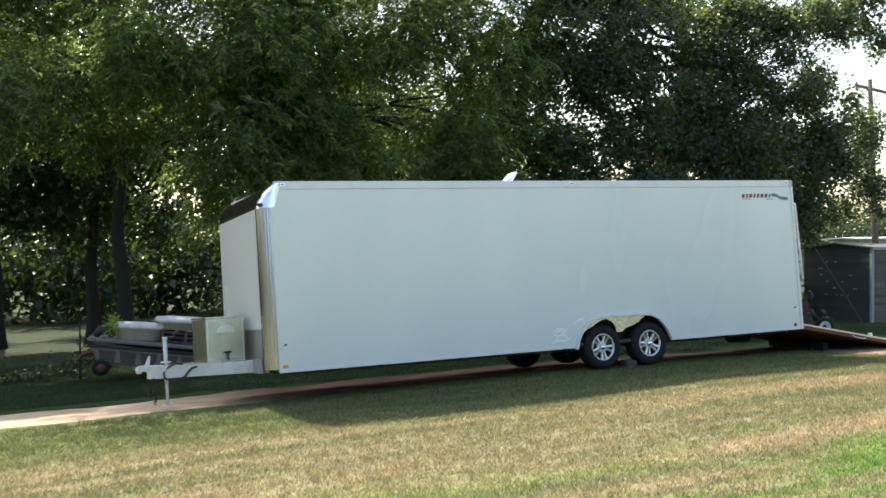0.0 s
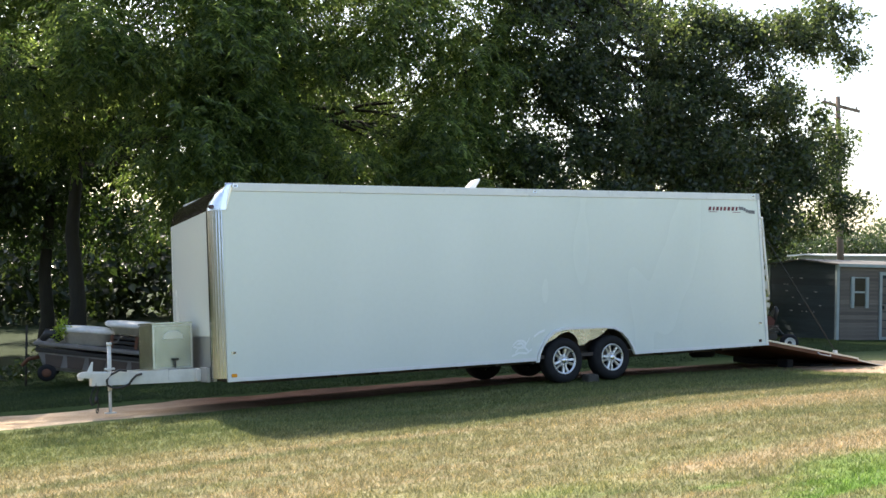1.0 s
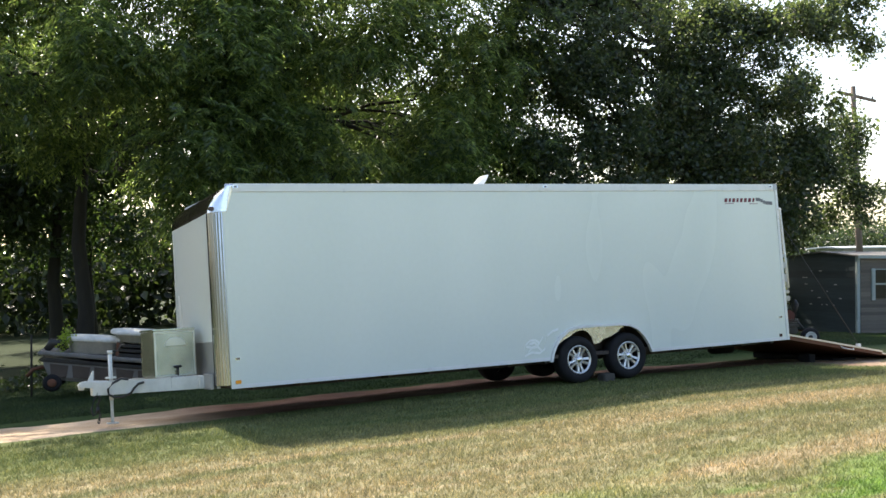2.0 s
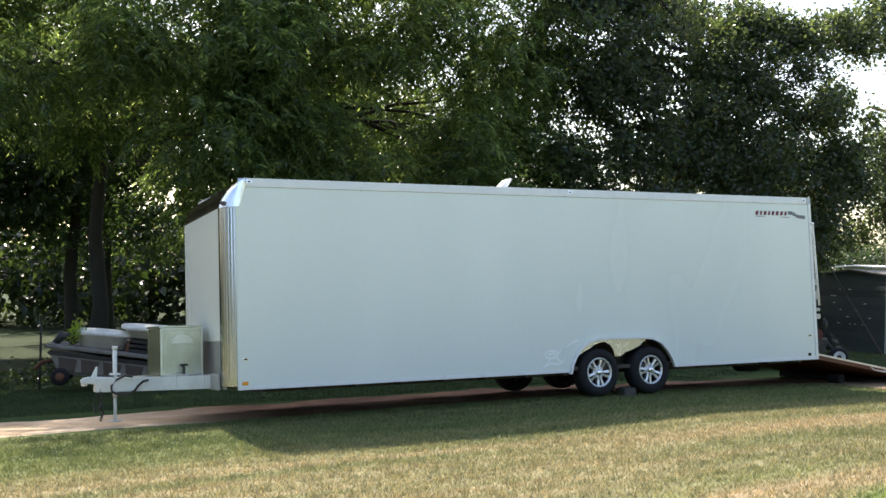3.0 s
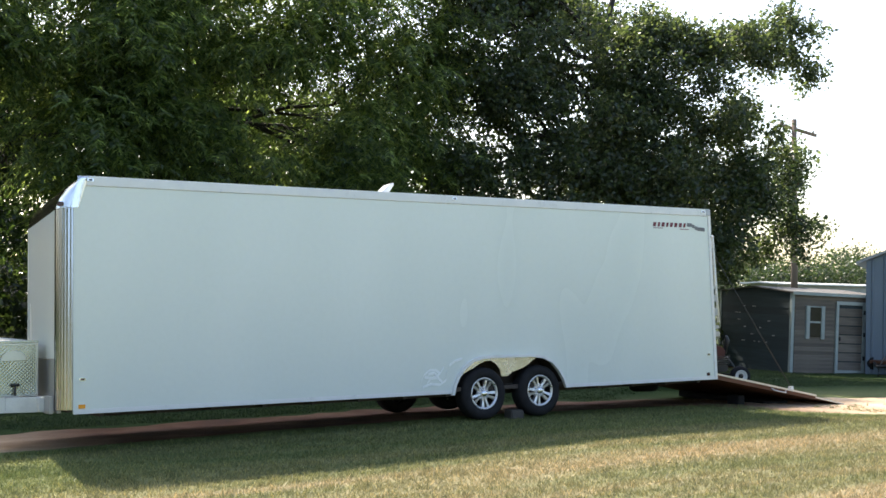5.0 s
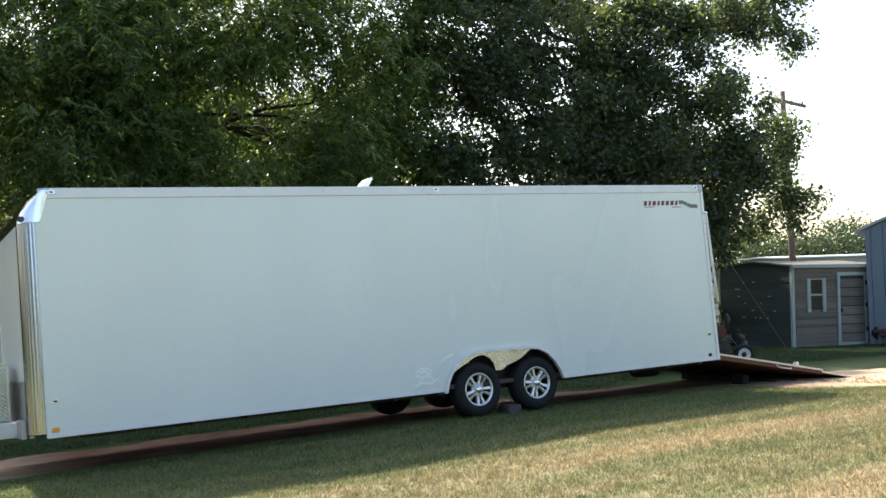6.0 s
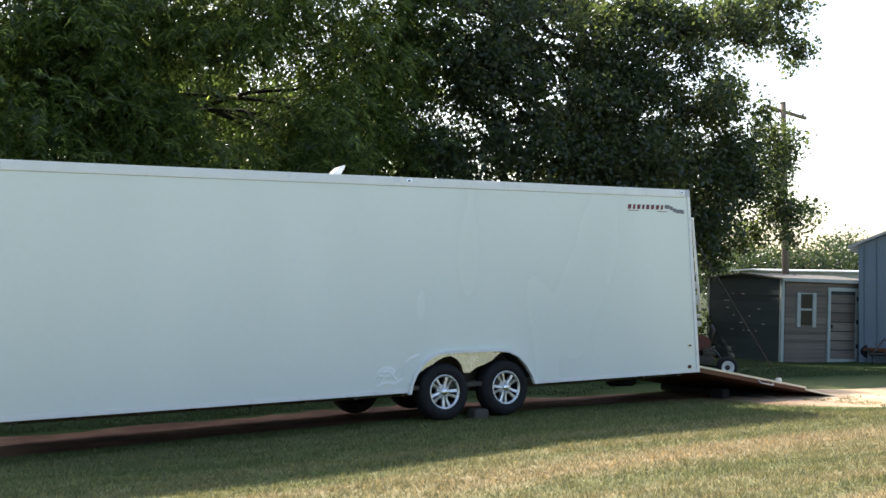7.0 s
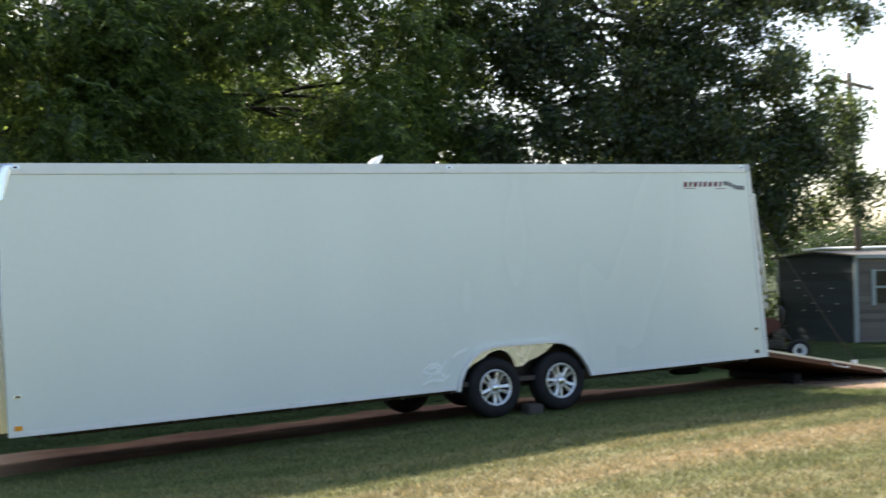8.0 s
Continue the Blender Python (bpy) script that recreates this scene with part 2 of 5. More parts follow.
BARK = plain("furrowed bark", (0.030, 0.026, 0.021), 0.95, 0, 0.45, 4, 22, 1.0, (3, 3, 0.5))
POLE_WOOD = plain("weathered pole wood", (0.20, 0.145, 0.105), 0.9, 0, 0.3, 3, 30, 0.5, (4, 4, 0.2))
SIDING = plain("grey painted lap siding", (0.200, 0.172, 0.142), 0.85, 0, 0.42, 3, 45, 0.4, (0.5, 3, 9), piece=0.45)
SIDING_SIDE = plain("darker blue grey siding", (0.046, 0.066, 0.074), 0.75, 0, 0.32, 3, 45, 0.3, (3, 0.5, 6), piece=0.35)
SHED_TRIM = plain("pale painted trim", (0.34, 0.39, 0.38), 0.7, 0, 0.2, 5, 40, 0.2)
SHED_ROOF = plain("pale weathered roofing", (0.16, 0.155, 0.15), 0.8, 0, 0.25, 3, 30, 0.3)
BARN_STEEL = plain("blue grey ribbed steel", (0.135, 0.18, 0.235), 0.45, 0.2, 0.18, 1.2, 40, 0.06, (1, 1, 0.3))
BARN_ROOF = plain("dull grey steel roof", (0.30, 0.32, 0.34), 0.4, 0.4, 0.2, 2, 40, 0.06)
GLASS_DARK = plain("dark dusty window glass", (0.02, 0.022, 0.024), 0.12, 0, 0.3, 4, 30, 0.02)
RUST = plain("rusty steel", (0.16, 0.07, 0.04), 0.85, 0.2, 0.4, 8, 50, 0.3)
RED_PAINT = plain("faded dark red paint", (0.075, 0.018, 0.015), 0.5, 0, 0.3, 8, 50, 0.1)
WIRE = plain("dull galvanised wire", (0.07, 0.065, 0.06), 0.6, 0.6, 0.3, 9, 60, 0.05)
CART_DARK = plain("faded dark grey plastic", (0.23, 0.215, 0.20), 0.65, 0, 0.3, 5, 40, 0.15)
CART_BROWN = plain("dusty brown plastic", (0.085, 0.062, 0.048), 0.7, 0, 0.35, 6, 40, 0.15)
TUB = plain("chalky pale tub", (0.74, 0.71, 0.64), 0.75, 0, 0.22, 8, 50, 0.2)
FAR_WALL = plain("pale metal wall", (0.45, 0.46, 0.46), 0.6, 0.1, 0.2, 2, 30, 0.05)
FAR_ROOF = plain("white metal roof", (0.72, 0.72, 0.70), 0.45, 0.1, 0.1, 2, 30, 0.05)
PECAN_LEAF = leaves("pecan leaflet", (0.026, 0.043, 0.019), (0.078, 0.108, 0.042), (0.075, 0.15, 0.03), (0.62, 0.78, 0.19), 0.5)
OAK_LEAF = leaves("oak leaf", (0.018, 0.030, 0.018), (0.052, 0.072, 0.037), (0.05, 0.085, 0.022), (0.30, 0.38, 0.11), 0.42)
# the next two leaves are darker: canopy shade put into their colour
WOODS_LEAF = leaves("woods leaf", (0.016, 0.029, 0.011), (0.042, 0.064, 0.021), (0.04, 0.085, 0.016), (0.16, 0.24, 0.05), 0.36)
SHADE_LEAF = leaves("shaded leaf", (0.014, 0.024, 0.010), (0.034, 0.050, 0.016), (0.04, 0.075, 0.015), (0.13, 0.18, 0.04), 0.33)
FAR_LEAF = leaves("far woods leaf", (0.024, 0.038, 0.020), (0.080, 0.105, 0.050), (0.07, 0.12, 0.035), (0.14, 0.20, 0.06), 0.3)
WEED = leaves("weed leaf", (0.16, 0.22, 0.03), (0.24, 0.32, 0.05), (0.4, 0.55, 0.05), (0.6, 0.75, 0.1), 0.5)
for dull, shine in ((RUBBER, 0.15), (SHED_ROOF, 0.1), (GLASS_DARK, 0.2), (RED_PAINT, 0.2), (CART_DARK, 0.25), (SIDING_SIDE, 0.2)):
    dull.node_tree.nodes["Principled BSDF"].inputs["Specular IOR Level"].default_value = shine
TURF, BLADE, DIRT = ground_material(), blade_material(), dirt_material()


# ---- mesh helpers ----
def box(bm, x0, x1, y0, y1, z0, z1, bevel=0.0):
    made = bmesh.ops.create_cube(bm, size=1.0, matrix=Matrix.LocRotScale(((x0 + x1) / 2, (y0 + y1) / 2, (z0 + z1) / 2), None, (x1 - x0, y1 - y0, z1 - z0)))
    if bevel:
        edges = {e for v in made["verts"] for e in v.link_edges}
        bmesh.ops.bevel(bm, geom=list(edges), offset=bevel, segments=2, affect="EDGES", clamp_overlap=True)


def tube(bm, points, radii, sides=8, caps=True):
    """A round bar along points; radii is one number or one per point."""
    points = [Vector(p) for p in points]
    if not isinstance(radii, (list, tuple)):
        radii = [radii] * len(points)
    rings = []
    for k, p in enumerate(points):
        way = (points[min(k + 1, len(points) - 1)] - points[max(k - 1, 0)]).normalized()
        side = way.cross(Vector((0, 0, 1)) if abs(way.z) < 0.9 else Vector((1, 0, 0))).normalized()
        up = side.cross(way)
        rings.append([bm.verts.new(p + radii[k] * (math.cos(2 * math.pi * a / sides) * side + math.sin(2 * math.pi * a / sides) * up)) for a in range(sides)])
    for a, b in zip(rings, rings[1:]):
        for k in range(sides):
            f = bm.faces.new((a[k], a[(k + 1) % sides], b[(k + 1) % sides], b[k]))
            f.smooth = True
    if caps:
        bm.faces.new(rings[0])
        bm.faces.new(rings[-1][::-1])


def prism(bm, outline, axis, a, b):
    """An outline in the plane across the axis, drawn out from a to b."""
    def at(p, v):
        return {"x": (v, p[0], p[1]), "y": (p[0], v, p[1]), "z": (p[0], p[1], v)}[axis]
    low, high = [bm.verts.new(at(p, a)) for p in outline], [bm.verts.new(at(p, b)) for p in outline]
    k = len(outline)
    for i in range(k):
        bm.faces.new((low[i], low[(i + 1) % k], high[(i + 1) % k], high[i]))
    bm.faces.new(low[::-1])
    bm.faces.new(high)


def band(bm, a, b, y0, y1):
    """One strip between two lines of (x, z) points, as thick as y0 to y1."""
    rows = [[bm.verts.new((p[0], y, p[1])) for p, y in ((pa, y0), (pb, y0), (pb, y1), (pa, y1))] for pa, pb in zip(a, b)]
    for p, q in zip(rows, rows[1:]):
        for i in range(4):
            bm.faces.new((p[i], q[i], q[(i + 1) % 4], p[(i + 1) % 4]))
    bm.faces.new(rows[0])
    bm.faces.new(rows[-1][::-1])


def crease(bm):
    """Rounds the long faces and keeps hard edges hard."""
    for f in bm.faces:
        f.smooth = True
    bmesh.ops.recalc_face_normals(bm, faces=bm.faces)
    for e in bm.edges:
        if len(e.link_faces) == 2 and e.calc_face_angle(0) > 0.6:
            e.smooth = False


def lathe(bm, profile, centre, sides=32, smooth=True):
    """Turns (radius, y) pairs round an axle along y through centre; a zero radius closes the end."""
    cx, cy, cz = centre
    rings = []
    for r, y in profile:
        if r <= 0:
            rings.append([bm.verts.new((cx, cy + y, cz))])
        else:
            rings.append([bm.verts.new((cx + r * math.cos(2 * math.pi * k / sides), cy + y, cz + r * math.sin(2 * math.pi * k / sides))) for k in range(sides)])
    for a, b in zip(rings, rings[1:]):
        for k in range(sides):
            i, j = k, (k + 1) % sides
            ring = [a[0], b[j], b[i]] if len(a) == 1 else [a[i], a[j], b[0]] if len(b) == 1 else [a[i], a[j], b[j], b[i]]
            f = bm.faces.new(ring)
            f.smooth = smooth


def mesh_of(bm, name, material):
    bmesh.ops.recalc_face_normals(bm, faces=bm.faces)
    me = bpy.data.meshes.new(name)
    bm.to_mesh(me)
    bm.free()
    me.materials.append(material)
    return me


def part(name, bm, material, parent, label=""):
    ob = new(name, mesh_of(bm, name, material))
    ob.parent = parent
    return tagged(ob, label) if label else ob


def thing(name, label, category, at=None, group="", kind=""):
    ob = new(name)
    ob.empty_display_size = 0.2
    if at is not None:
        ob.matrix_world = at
    return tagged(ob, label, category, group, kind)


def solid(name, bm, material, label, category, kind="", group=""):
    return tagged(new(name, mesh_of(bm, name, material)), label, category, group, kind)


def raw_mesh(name, verts, faces, material):
    """A mesh from arrays: verts (n, 3), faces (m, k)."""
    me = bpy.data.meshes.new(name)
    count, corners = faces.shape
    me.vertices.add(len(verts))
    me.vertices.foreach_set("co", np.ascontiguousarray(verts, dtype=np.float32).ravel())
    me.loops.add(count * corners)
    me.loops.foreach_set("vertex_index", faces.astype(np.int32).ravel())
    me.polygons.add(count)
    me.polygons.foreach_set("loop_start", np.arange(0, count * corners, corners, dtype=np.int32))
    me.update(calc_edges=True)
    me.materials.append(material)
    return me


# ---- ground ----
def ground_z(x, y):
    x, y = np.asarray(x, float), np.asarray(y, float)
    z = 0.030 * np.clip(-y - 0.8, 0, 40) - 0.085 * np.clip(y - 0.3, 0, 2.3) * np.clip((12.0 - x) / 3.0, 0, 1) - 0.024 * np.clip(y - 2.2, 0, 30)
    z = z - 0.020 * np.clip(x - 9.0, 0, 30) + 0.026 * (np.clip(x, -9, 5) - 5) - 0.01
    z = z + 0.05 * np.exp(-(((x - 7.5) / 3.0) ** 2 + ((y + 2.6) / 1.4) ** 2))
    z = z + 0.02 * np.sin(0.9 * x + 0.4 * y) * np.sin(0.7 * y - 0.3 * x) * np.clip(np.abs(y - 1.2) - 1.5, 0, 1)
    return z


def grid_mesh(name, xs, ys, lift, material):
    gx, gy = np.meshgrid(xs, ys, indexing="ij")
    verts = np.stack([gx, gy, ground_z(gx, gy) + lift], -1).reshape(-1, 3)
    a = (np.arange(len(xs) - 1)[:, None] * len(ys) + np.arange(len(ys) - 1)[None]).ravel()
    me = raw_mesh(name, verts, np.stack([a, a + len(ys), a + len(ys) + 1, a + 1], 1), material)
    me.polygons.foreach_set("use_smooth", np.ones(len(me.polygons), bool))
    return me


def spread(lo, hi, step, ends):
    """Even steps between lo and hi, then ever longer ones out to the ends."""
    mid = np.arange(lo, hi + step / 2, step)
    out = step * 1.35 ** np.arange(1, 40)
    far = np.cumsum(out)
    far = far[far < ends]
    return np.concatenate([(lo - far)[::-1], mid, hi + far])


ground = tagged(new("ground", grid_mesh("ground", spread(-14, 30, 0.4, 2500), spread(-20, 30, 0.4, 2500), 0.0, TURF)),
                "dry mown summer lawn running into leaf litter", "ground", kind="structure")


def track():
    """The clay track under the trailer, with ragged edges; it widens to a sandy yard behind the ramp."""
    rng = np.random.default_rng(5)
    xs = np.arange(-45, 30.01, 0.2)
    near = np.interp(xs, [-45, -8, -3.4, -0.5, 1.5, 8.5, 9.6, 10.6, 13, 18, 30], [1.0, 0.7, 0.45, 0.4, 0.45, 0.45, -0.4, -1.4, -2.2, -1.6, 0.0])
    wide = np.interp(xs, [-45, -8, -3.4, 8, 10, 13, 18, 30], [3.2, 3.2, 3.0, 2.75, 3.2, 3.3, 3.0, 2.6])
    rough = np.convolve(rng.normal(0, 1, len(xs) + 8), np.ones(5) / 5, "same")[4:-4] * 0.16
    rough2 = np.convolve(rng.normal(0, 1, len(xs) + 8), np.ones(5) / 5, "same")[4:-4] * 0.2
    near, far = near + rough, near + wide + rough2
    rows = np.linspace(0, 1, 13)
    gx = np.repeat(xs[:, None], 13, 1)
    gy = near[:, None] + (far - near)[:, None] * rows
    crown = 0.012 - 0.06 * (np.abs(rows - 0.5) > 0.45)
    verts = np.stack([gx, gy, ground_z(gx, gy) + crown], -1).reshape(-1, 3)
    a = (np.arange(len(xs) - 1)[:, None] * 13 + np.arange(12)[None]).ravel()
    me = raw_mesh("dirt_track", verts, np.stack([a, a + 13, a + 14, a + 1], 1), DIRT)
    me.polygons.foreach_set("use_smooth", np.ones(len(me.polygons), bool))
    return tagged(new("dirt_track", me), "red clay and pale sand track", "track", kind="structure")


track()


# ---- the trailer ----
LOW, HIGH, WIDE = 0.293, 2.774, 2.45
NOSE = -0.24           # front face at the near corner
SKEW = 0.15            # the front face runs back a little towards the far side
REAR = 9.049
POST_TOP = 2.437
HUBS = (4.998, 5.874)
HUB_Z = 0.262


def front_x(y):
    return NOSE + SKEW * y / WIDE


def side_wall(trailer, name, y0, y1):
    """A side skin with the wheel arch cut through it."""
    arch = [(4.519, LOW), (4.536, 0.371), (4.60, 0.485), (4.685, 0.593), (4.80, 0.679), (4.93, 0.712), (5.07, 0.720),
            (5.79, 0.716), (5.925, 0.698), (6.06, 0.628), (6.172, 0.51), (6.25, 0.39), (6.29, LOW)]
    bm = bmesh.new()
    top = HIGH - 0.10
    if y0 < 1:
        low = [(-0.102, LOW)] + arch + [(REAR, LOW)]
        high = [(x, top) for x, z in low[:-1]] + [(REAR, top)]
    else:
        low = [(-0.07, LOW), (0.30, LOW)] + arch + [(REAR, LOW)]
        high = [(-0.07, 2.38), (0.30, top)] + [(x, top) for x, z in arch] + [(REAR, top)]
    band(bm, low, high, y0, y1)
    return part(name, bm, WHITE, trailer)


def cargo_trailer():
    t = thing("cargo_trailer", "long white enclosed cargo trailer with polished corners, ramp lowered", "trailer", pose(-0.002, -0.124, 0.291, -3.98, -0.87, 0.23) @ Matrix.Translation((0, 0, -LOW)))
    side_wall(t, "side_panel", 0.0, 0.035)
    side_wall(t, "side_panel", WIDE - 0.035, WIDE)
    # front face, white above and grey stone guard below
    def front(name, mat, a, b, za, zb, zfar):
        bm = bmesh.new()
        ya, yb = a, b
        x0, x1 = front_x(ya), front_x(yb)
        v = [bm.verts.new(p) for p in ((x0, ya, za), (x1, yb, za), (x1, yb, zfar), (x0, ya, zb),
                                      (x0 + 0.04, ya, za), (x1 + 0.04, yb, za), (x1 + 0.04, yb, zfar), (x0 + 0.04, ya, zb))]
        for f in ((0, 1, 2, 3), (7, 6, 5, 4), (0, 4, 5, 1), (1, 5, 6, 2), (2, 6, 7, 3), (3, 7, 4, 0)):
            bm.faces.new([v[i] for i in f])
        return part(name, bm, mat, t)
    front("front_panel", WHITE, 0.16, WIDE - 0.002, 0.86, POST_TOP + 0.01, POST_TOP + 0.01)
    front("stone_guard", GREY_PANEL, 0.16, WIDE - 0.002, LOW, 0.856, 0.856)
    # glossy dark radius between the front face and the roof
    bm = bmesh.new()
    rings = []
    for y, low in ((0.14, POST_TOP + 0.012), (WIDE, POST_TOP + 0.012)):
        r = HIGH - low
        rings.append([bm.verts.new((front_x(y) + r - r * math.cos(radians(a)), y, low + r * math.sin(radians(a)))) for a in range(0, 91, 9)])
    for k in range(10):
        f = bm.faces.new((rings[0][k], rings[1][k], rings[1][k + 1], rings[0][k + 1]))
        f.smooth = True
    bmesh.ops.solidify(bm, geom=list(bm.faces), thickness=0.02)
    part("front_radius", bm, NOSE_BLACK, t, "dark glossy curved panel above the white front")
    # polished quarter-round corner post; its ripple is added to streak the reflections
    bm = bmesh.new()
    c = (NOSE + 0.175, 0.172)
    outline = [(c[0] + (0.1745 + 0.0028 * math.cos(radians((a - 180) * 30))) * math.cos(radians(a)), c[1] + (0.1745 + 0.0028 * math.cos(radians((a - 180) * 30))) * math.sin(radians(a))) for a in np.arange(180, 254, 1.5)]
    outline = [(outline[0][0], outline[0][1] + 0.03)] + outline + [(outline[-1][0] + 0.02, outline[-1][1] + 0.004)]
    inner = [(x + 0.012, y + 0.012) for x, y in outline]
    prism(bm, outline + inner[::-1], "z", LOW + 0.035, POST_TOP)
    crease(bm)
    part("corner_post", bm, CHROME, t, "polished stainless corner post, rippled to streak its reflections")
    bm = bmesh.new()
    box(bm, NOSE - 0.006, NOSE + 0.03, 0.206, 0.222, LOW + 0.03, POST_TOP, 0.003)
    part("corner_seal", bm, BLACK, t, "black rubber seam beside the corner post")
    # cast cap: a bulged wedge that closes post, roof edge and front radius
    bm = bmesh.new()
    levels = []
    for z, grow, back in ((POST_TOP + 0.002, 0.006, 0.0), (2.465, 0.008, 0.01), (2.55, 0.006, 0.045), (2.64, 0.0, 0.11), (2.71, -0.03, 0.17), (2.755, -0.08, 0.20), (HIGH + 0.004, -0.12, 0.22)):
        r = 0.178 + grow
        ring = [(c[0] + back * 0.72 * math.sin(radians(270 - a)) + r * math.cos(radians(a)), c[1] + 0.186 * math.sin(radians(a)), z) for a in range(180, 271, 9)]
        ring.append((c[0] + 0.004 + 0.11 * min(1, (z - POST_TOP) / 0.33), ring[-1][1], z))
        levels.append([bm.verts.new(p) for p in ring] + [bm.verts.new((c[0] + 0.14, c[1] + 0.02, z))])
    for a, b in zip(levels, levels[1:]):
        for k in range(len(a) - 1):
            f = bm.faces.new((a[k], a[k + 1], b[k + 1], b[k]))
            f.smooth = True
    bm.faces.new(levels[-1])
    cap = part("corner_cap", bm, CAST, t, "bright cast corner cap")
    bm = bmesh.new()
    box(bm, NOSE - 0.012, NOSE + 0.05, c[1] - 0.13, c[1] - 0.05, 2.46, 2.505, 0.012)
    part("marker_lamp", bm, LAMP, cap)
    # roof, with its edge trim proud of the side
    bm = bmesh.new()
    prism(bm, [(0.10, HIGH), (REAR, HIGH), (REAR, HIGH - 0.035), (0.10, HIGH - 0.035)], "y", 0.02, WIDE - 0.02)
    part("roof", bm, TRIM, t)
    for y0, y1 in ((-0.012, 0.022), (WIDE - 0.022, WIDE + 0.012)):
        bm = bmesh.new()
        xa = 0.0 if y0 < 1 else 0.4
        prism(bm, [(xa, HIGH - 0.098), (REAR - 0.002, HIGH - 0.098), (REAR - 0.002, HIGH + 0.008), (xa, HIGH + 0.008)], "y", y0, y1)
        bmesh.ops.bevel(bm, geom=list(bm.edges), offset=0.006, segments=2, affect="EDGES")
        part("roof_trim", bm, TRIM, t)
        bm = bmesh.new()
        box(bm, -0.10, 4.51, y0 + 0.004, y1 - 0.004, LOW - 0.012, LOW + 0.038, 0.004)
        part("sill_trim", bm, TRIM, t)
        bm = bmesh.new()
        box(bm, 6.295, 9.04, y0 + 0.004, y1 - 0.004, LOW - 0.012, LOW + 0.038, 0.004)
        part("sill_trim", bm, TRIM, t)
        # rear corner post and the grey cap at the top of it
        bm = bmesh.new()
        prism(bm, [(REAR - 0.03, LOW - 0.012), (REAR + 0.02, LOW - 0.012), (REAR + 0.02, HIGH), (REAR - 0.03, HIGH)], "y", y0, y1 + 0.03 if y0 < 1 else y1)
        part("rear_post", bm, TRIM, t)
        bm = bmesh.new()
        box(bm, REAR - 0.075, REAR + 0.024, y0 - 0.004, y1 + 0.004, HIGH - 0.098, HIGH + 0.012, 0.01)
        part("rear_cap", bm, GREY_PANEL, t, "dull grey corner cap")
    # floor, lining edges and the frame beneath
    bm = bmesh.new()
    box(bm, -0.15, 9.03, 0.05, WIDE - 0.05, LOW + 0.01, LOW + 0.06)
    part("floor", bm, UNDER, t)
    for y in (0.32, WIDE - 0.32):
        bm = bmesh.new()
        box(bm, 0.3, 9.02, y - 0.03, y + 0.03, LOW - 0.06, LOW + 0.008, 0.005)
        part("frame_rail", bm, UNDER, t)
    for x in np.arange(0.2, 9.0, 0.61):
        if not 4.5 < x < 6.5:
            bm = bmesh.new()
            box(bm, x - 0.02, x + 0.02, 0.06, WIDE - 0.06, LOW - 0.05, LOW + 0.006)
            part("cross_member", bm, UNDER, t)
    # wheel boxes and axles
    for y0, y1 in ((0.045, 0.36), (WIDE - 0.36, WIDE - 0.045)):
        bm = bmesh.new()
        outer = [(4.48, 0.36), (4.57, 0.52), (4.74, 0.70), (4.93, 0.77), (5.93, 0.77), (6.11, 0.68), (6.24, 0.52), (6.33, 0.36)]
        inner = [(4.52, 0.36), (4.61, 0.51), (4.77, 0.665), (4.94, 0.73), (5.92, 0.73), (6.08, 0.645), (6.20, 0.50), (6.29, 0.36)]
        band(bm, outer, inner, y0, y1)
        wall = y1 - 0.02 if y0 < 1 else y0
        prism(bm, inner, "y", wall, wall + 0.02)
        bmesh.ops.triangulate(bm, faces=[f for f in bm.faces if len(f.verts) > 4])
        # the dark underside tone carries the shade inside the wheel box
        part("wheel_box", bm, UNDER, t, "wheel box darkened for the shade inside it")
    for x in HUBS:
        bm = bmesh.new()
        tube(bm, [(x, 0.2, HUB_Z), (x, WIDE - 0.2, HUB_Z)], 0.045, 10)
        part("axle", bm, UNDER, t)
    # flared trim round the arch, and the flap plate between the wheels
    for y0, y1 in ((-0.045, 0.004), (WIDE - 0.004, WIDE + 0.045)):
        bm = bmesh.new()
        arch = [(4.50, LOW - 0.03), (4.53, 0.378), (4.588, 0.49), (4.68, 0.60), (4.81, 0.688), (4.95, 0.722), (5.10, 0.728), (5.38, 0.727), (5.77, 0.724), (5.93, 0.702), (6.06, 0.64), (6.17, 0.53), (6.25, 0.40), (6.295, LOW - 0.01)]
        mid = (5.4, 0.28)
        band(bm, [(mid[0] + (x - mid[0]) * 1.012, mid[1] + (z - mid[1]) * 1.03) for x, z in arch], [(mid[0] + (x - mid[0]) * 0.975, mid[1] + (z - mid[1]) * 0.95) for x, z in arch], y0, y1)
        crease(bm)
        part("fender_flare", bm, TRIM, t, "white flared fender lip")
        # a polished skirt hangs behind the lip, notched for the first tyre and drawn down between the two
        bm = bmesh.new()
        yy = 0.012 if y0 < 1 else WIDE - 0.016
        dip = [(4.66, 0.50), (4.745, 0.55), (4.86, 0.598), (4.94, 0.645), (5.02, 0.672), (5.11, 0.676), (5.195, 0.63), (5.245, 0.565), (5.27, 0.472), (5.36, 0.47), (5.455, 0.525), (5.58, 0.558), (5.69, 0.605), (5.77, 0.662), (5.835, 0.69)]
        band(bm, dip, [(q[0], 0.715 if q[0] > 4.9 else 0.71 - (4.9 - q[0]) * 0.55) for q in dip], yy, yy + 0.006)
        part("fender_web", bm, WELL, t, "polished aluminium skirt between the tyres")
    # lamps, reflectors and the mark high up at the rear
    for x in (0.069, 4.611, 8.922):
        bm = bmesh.new()
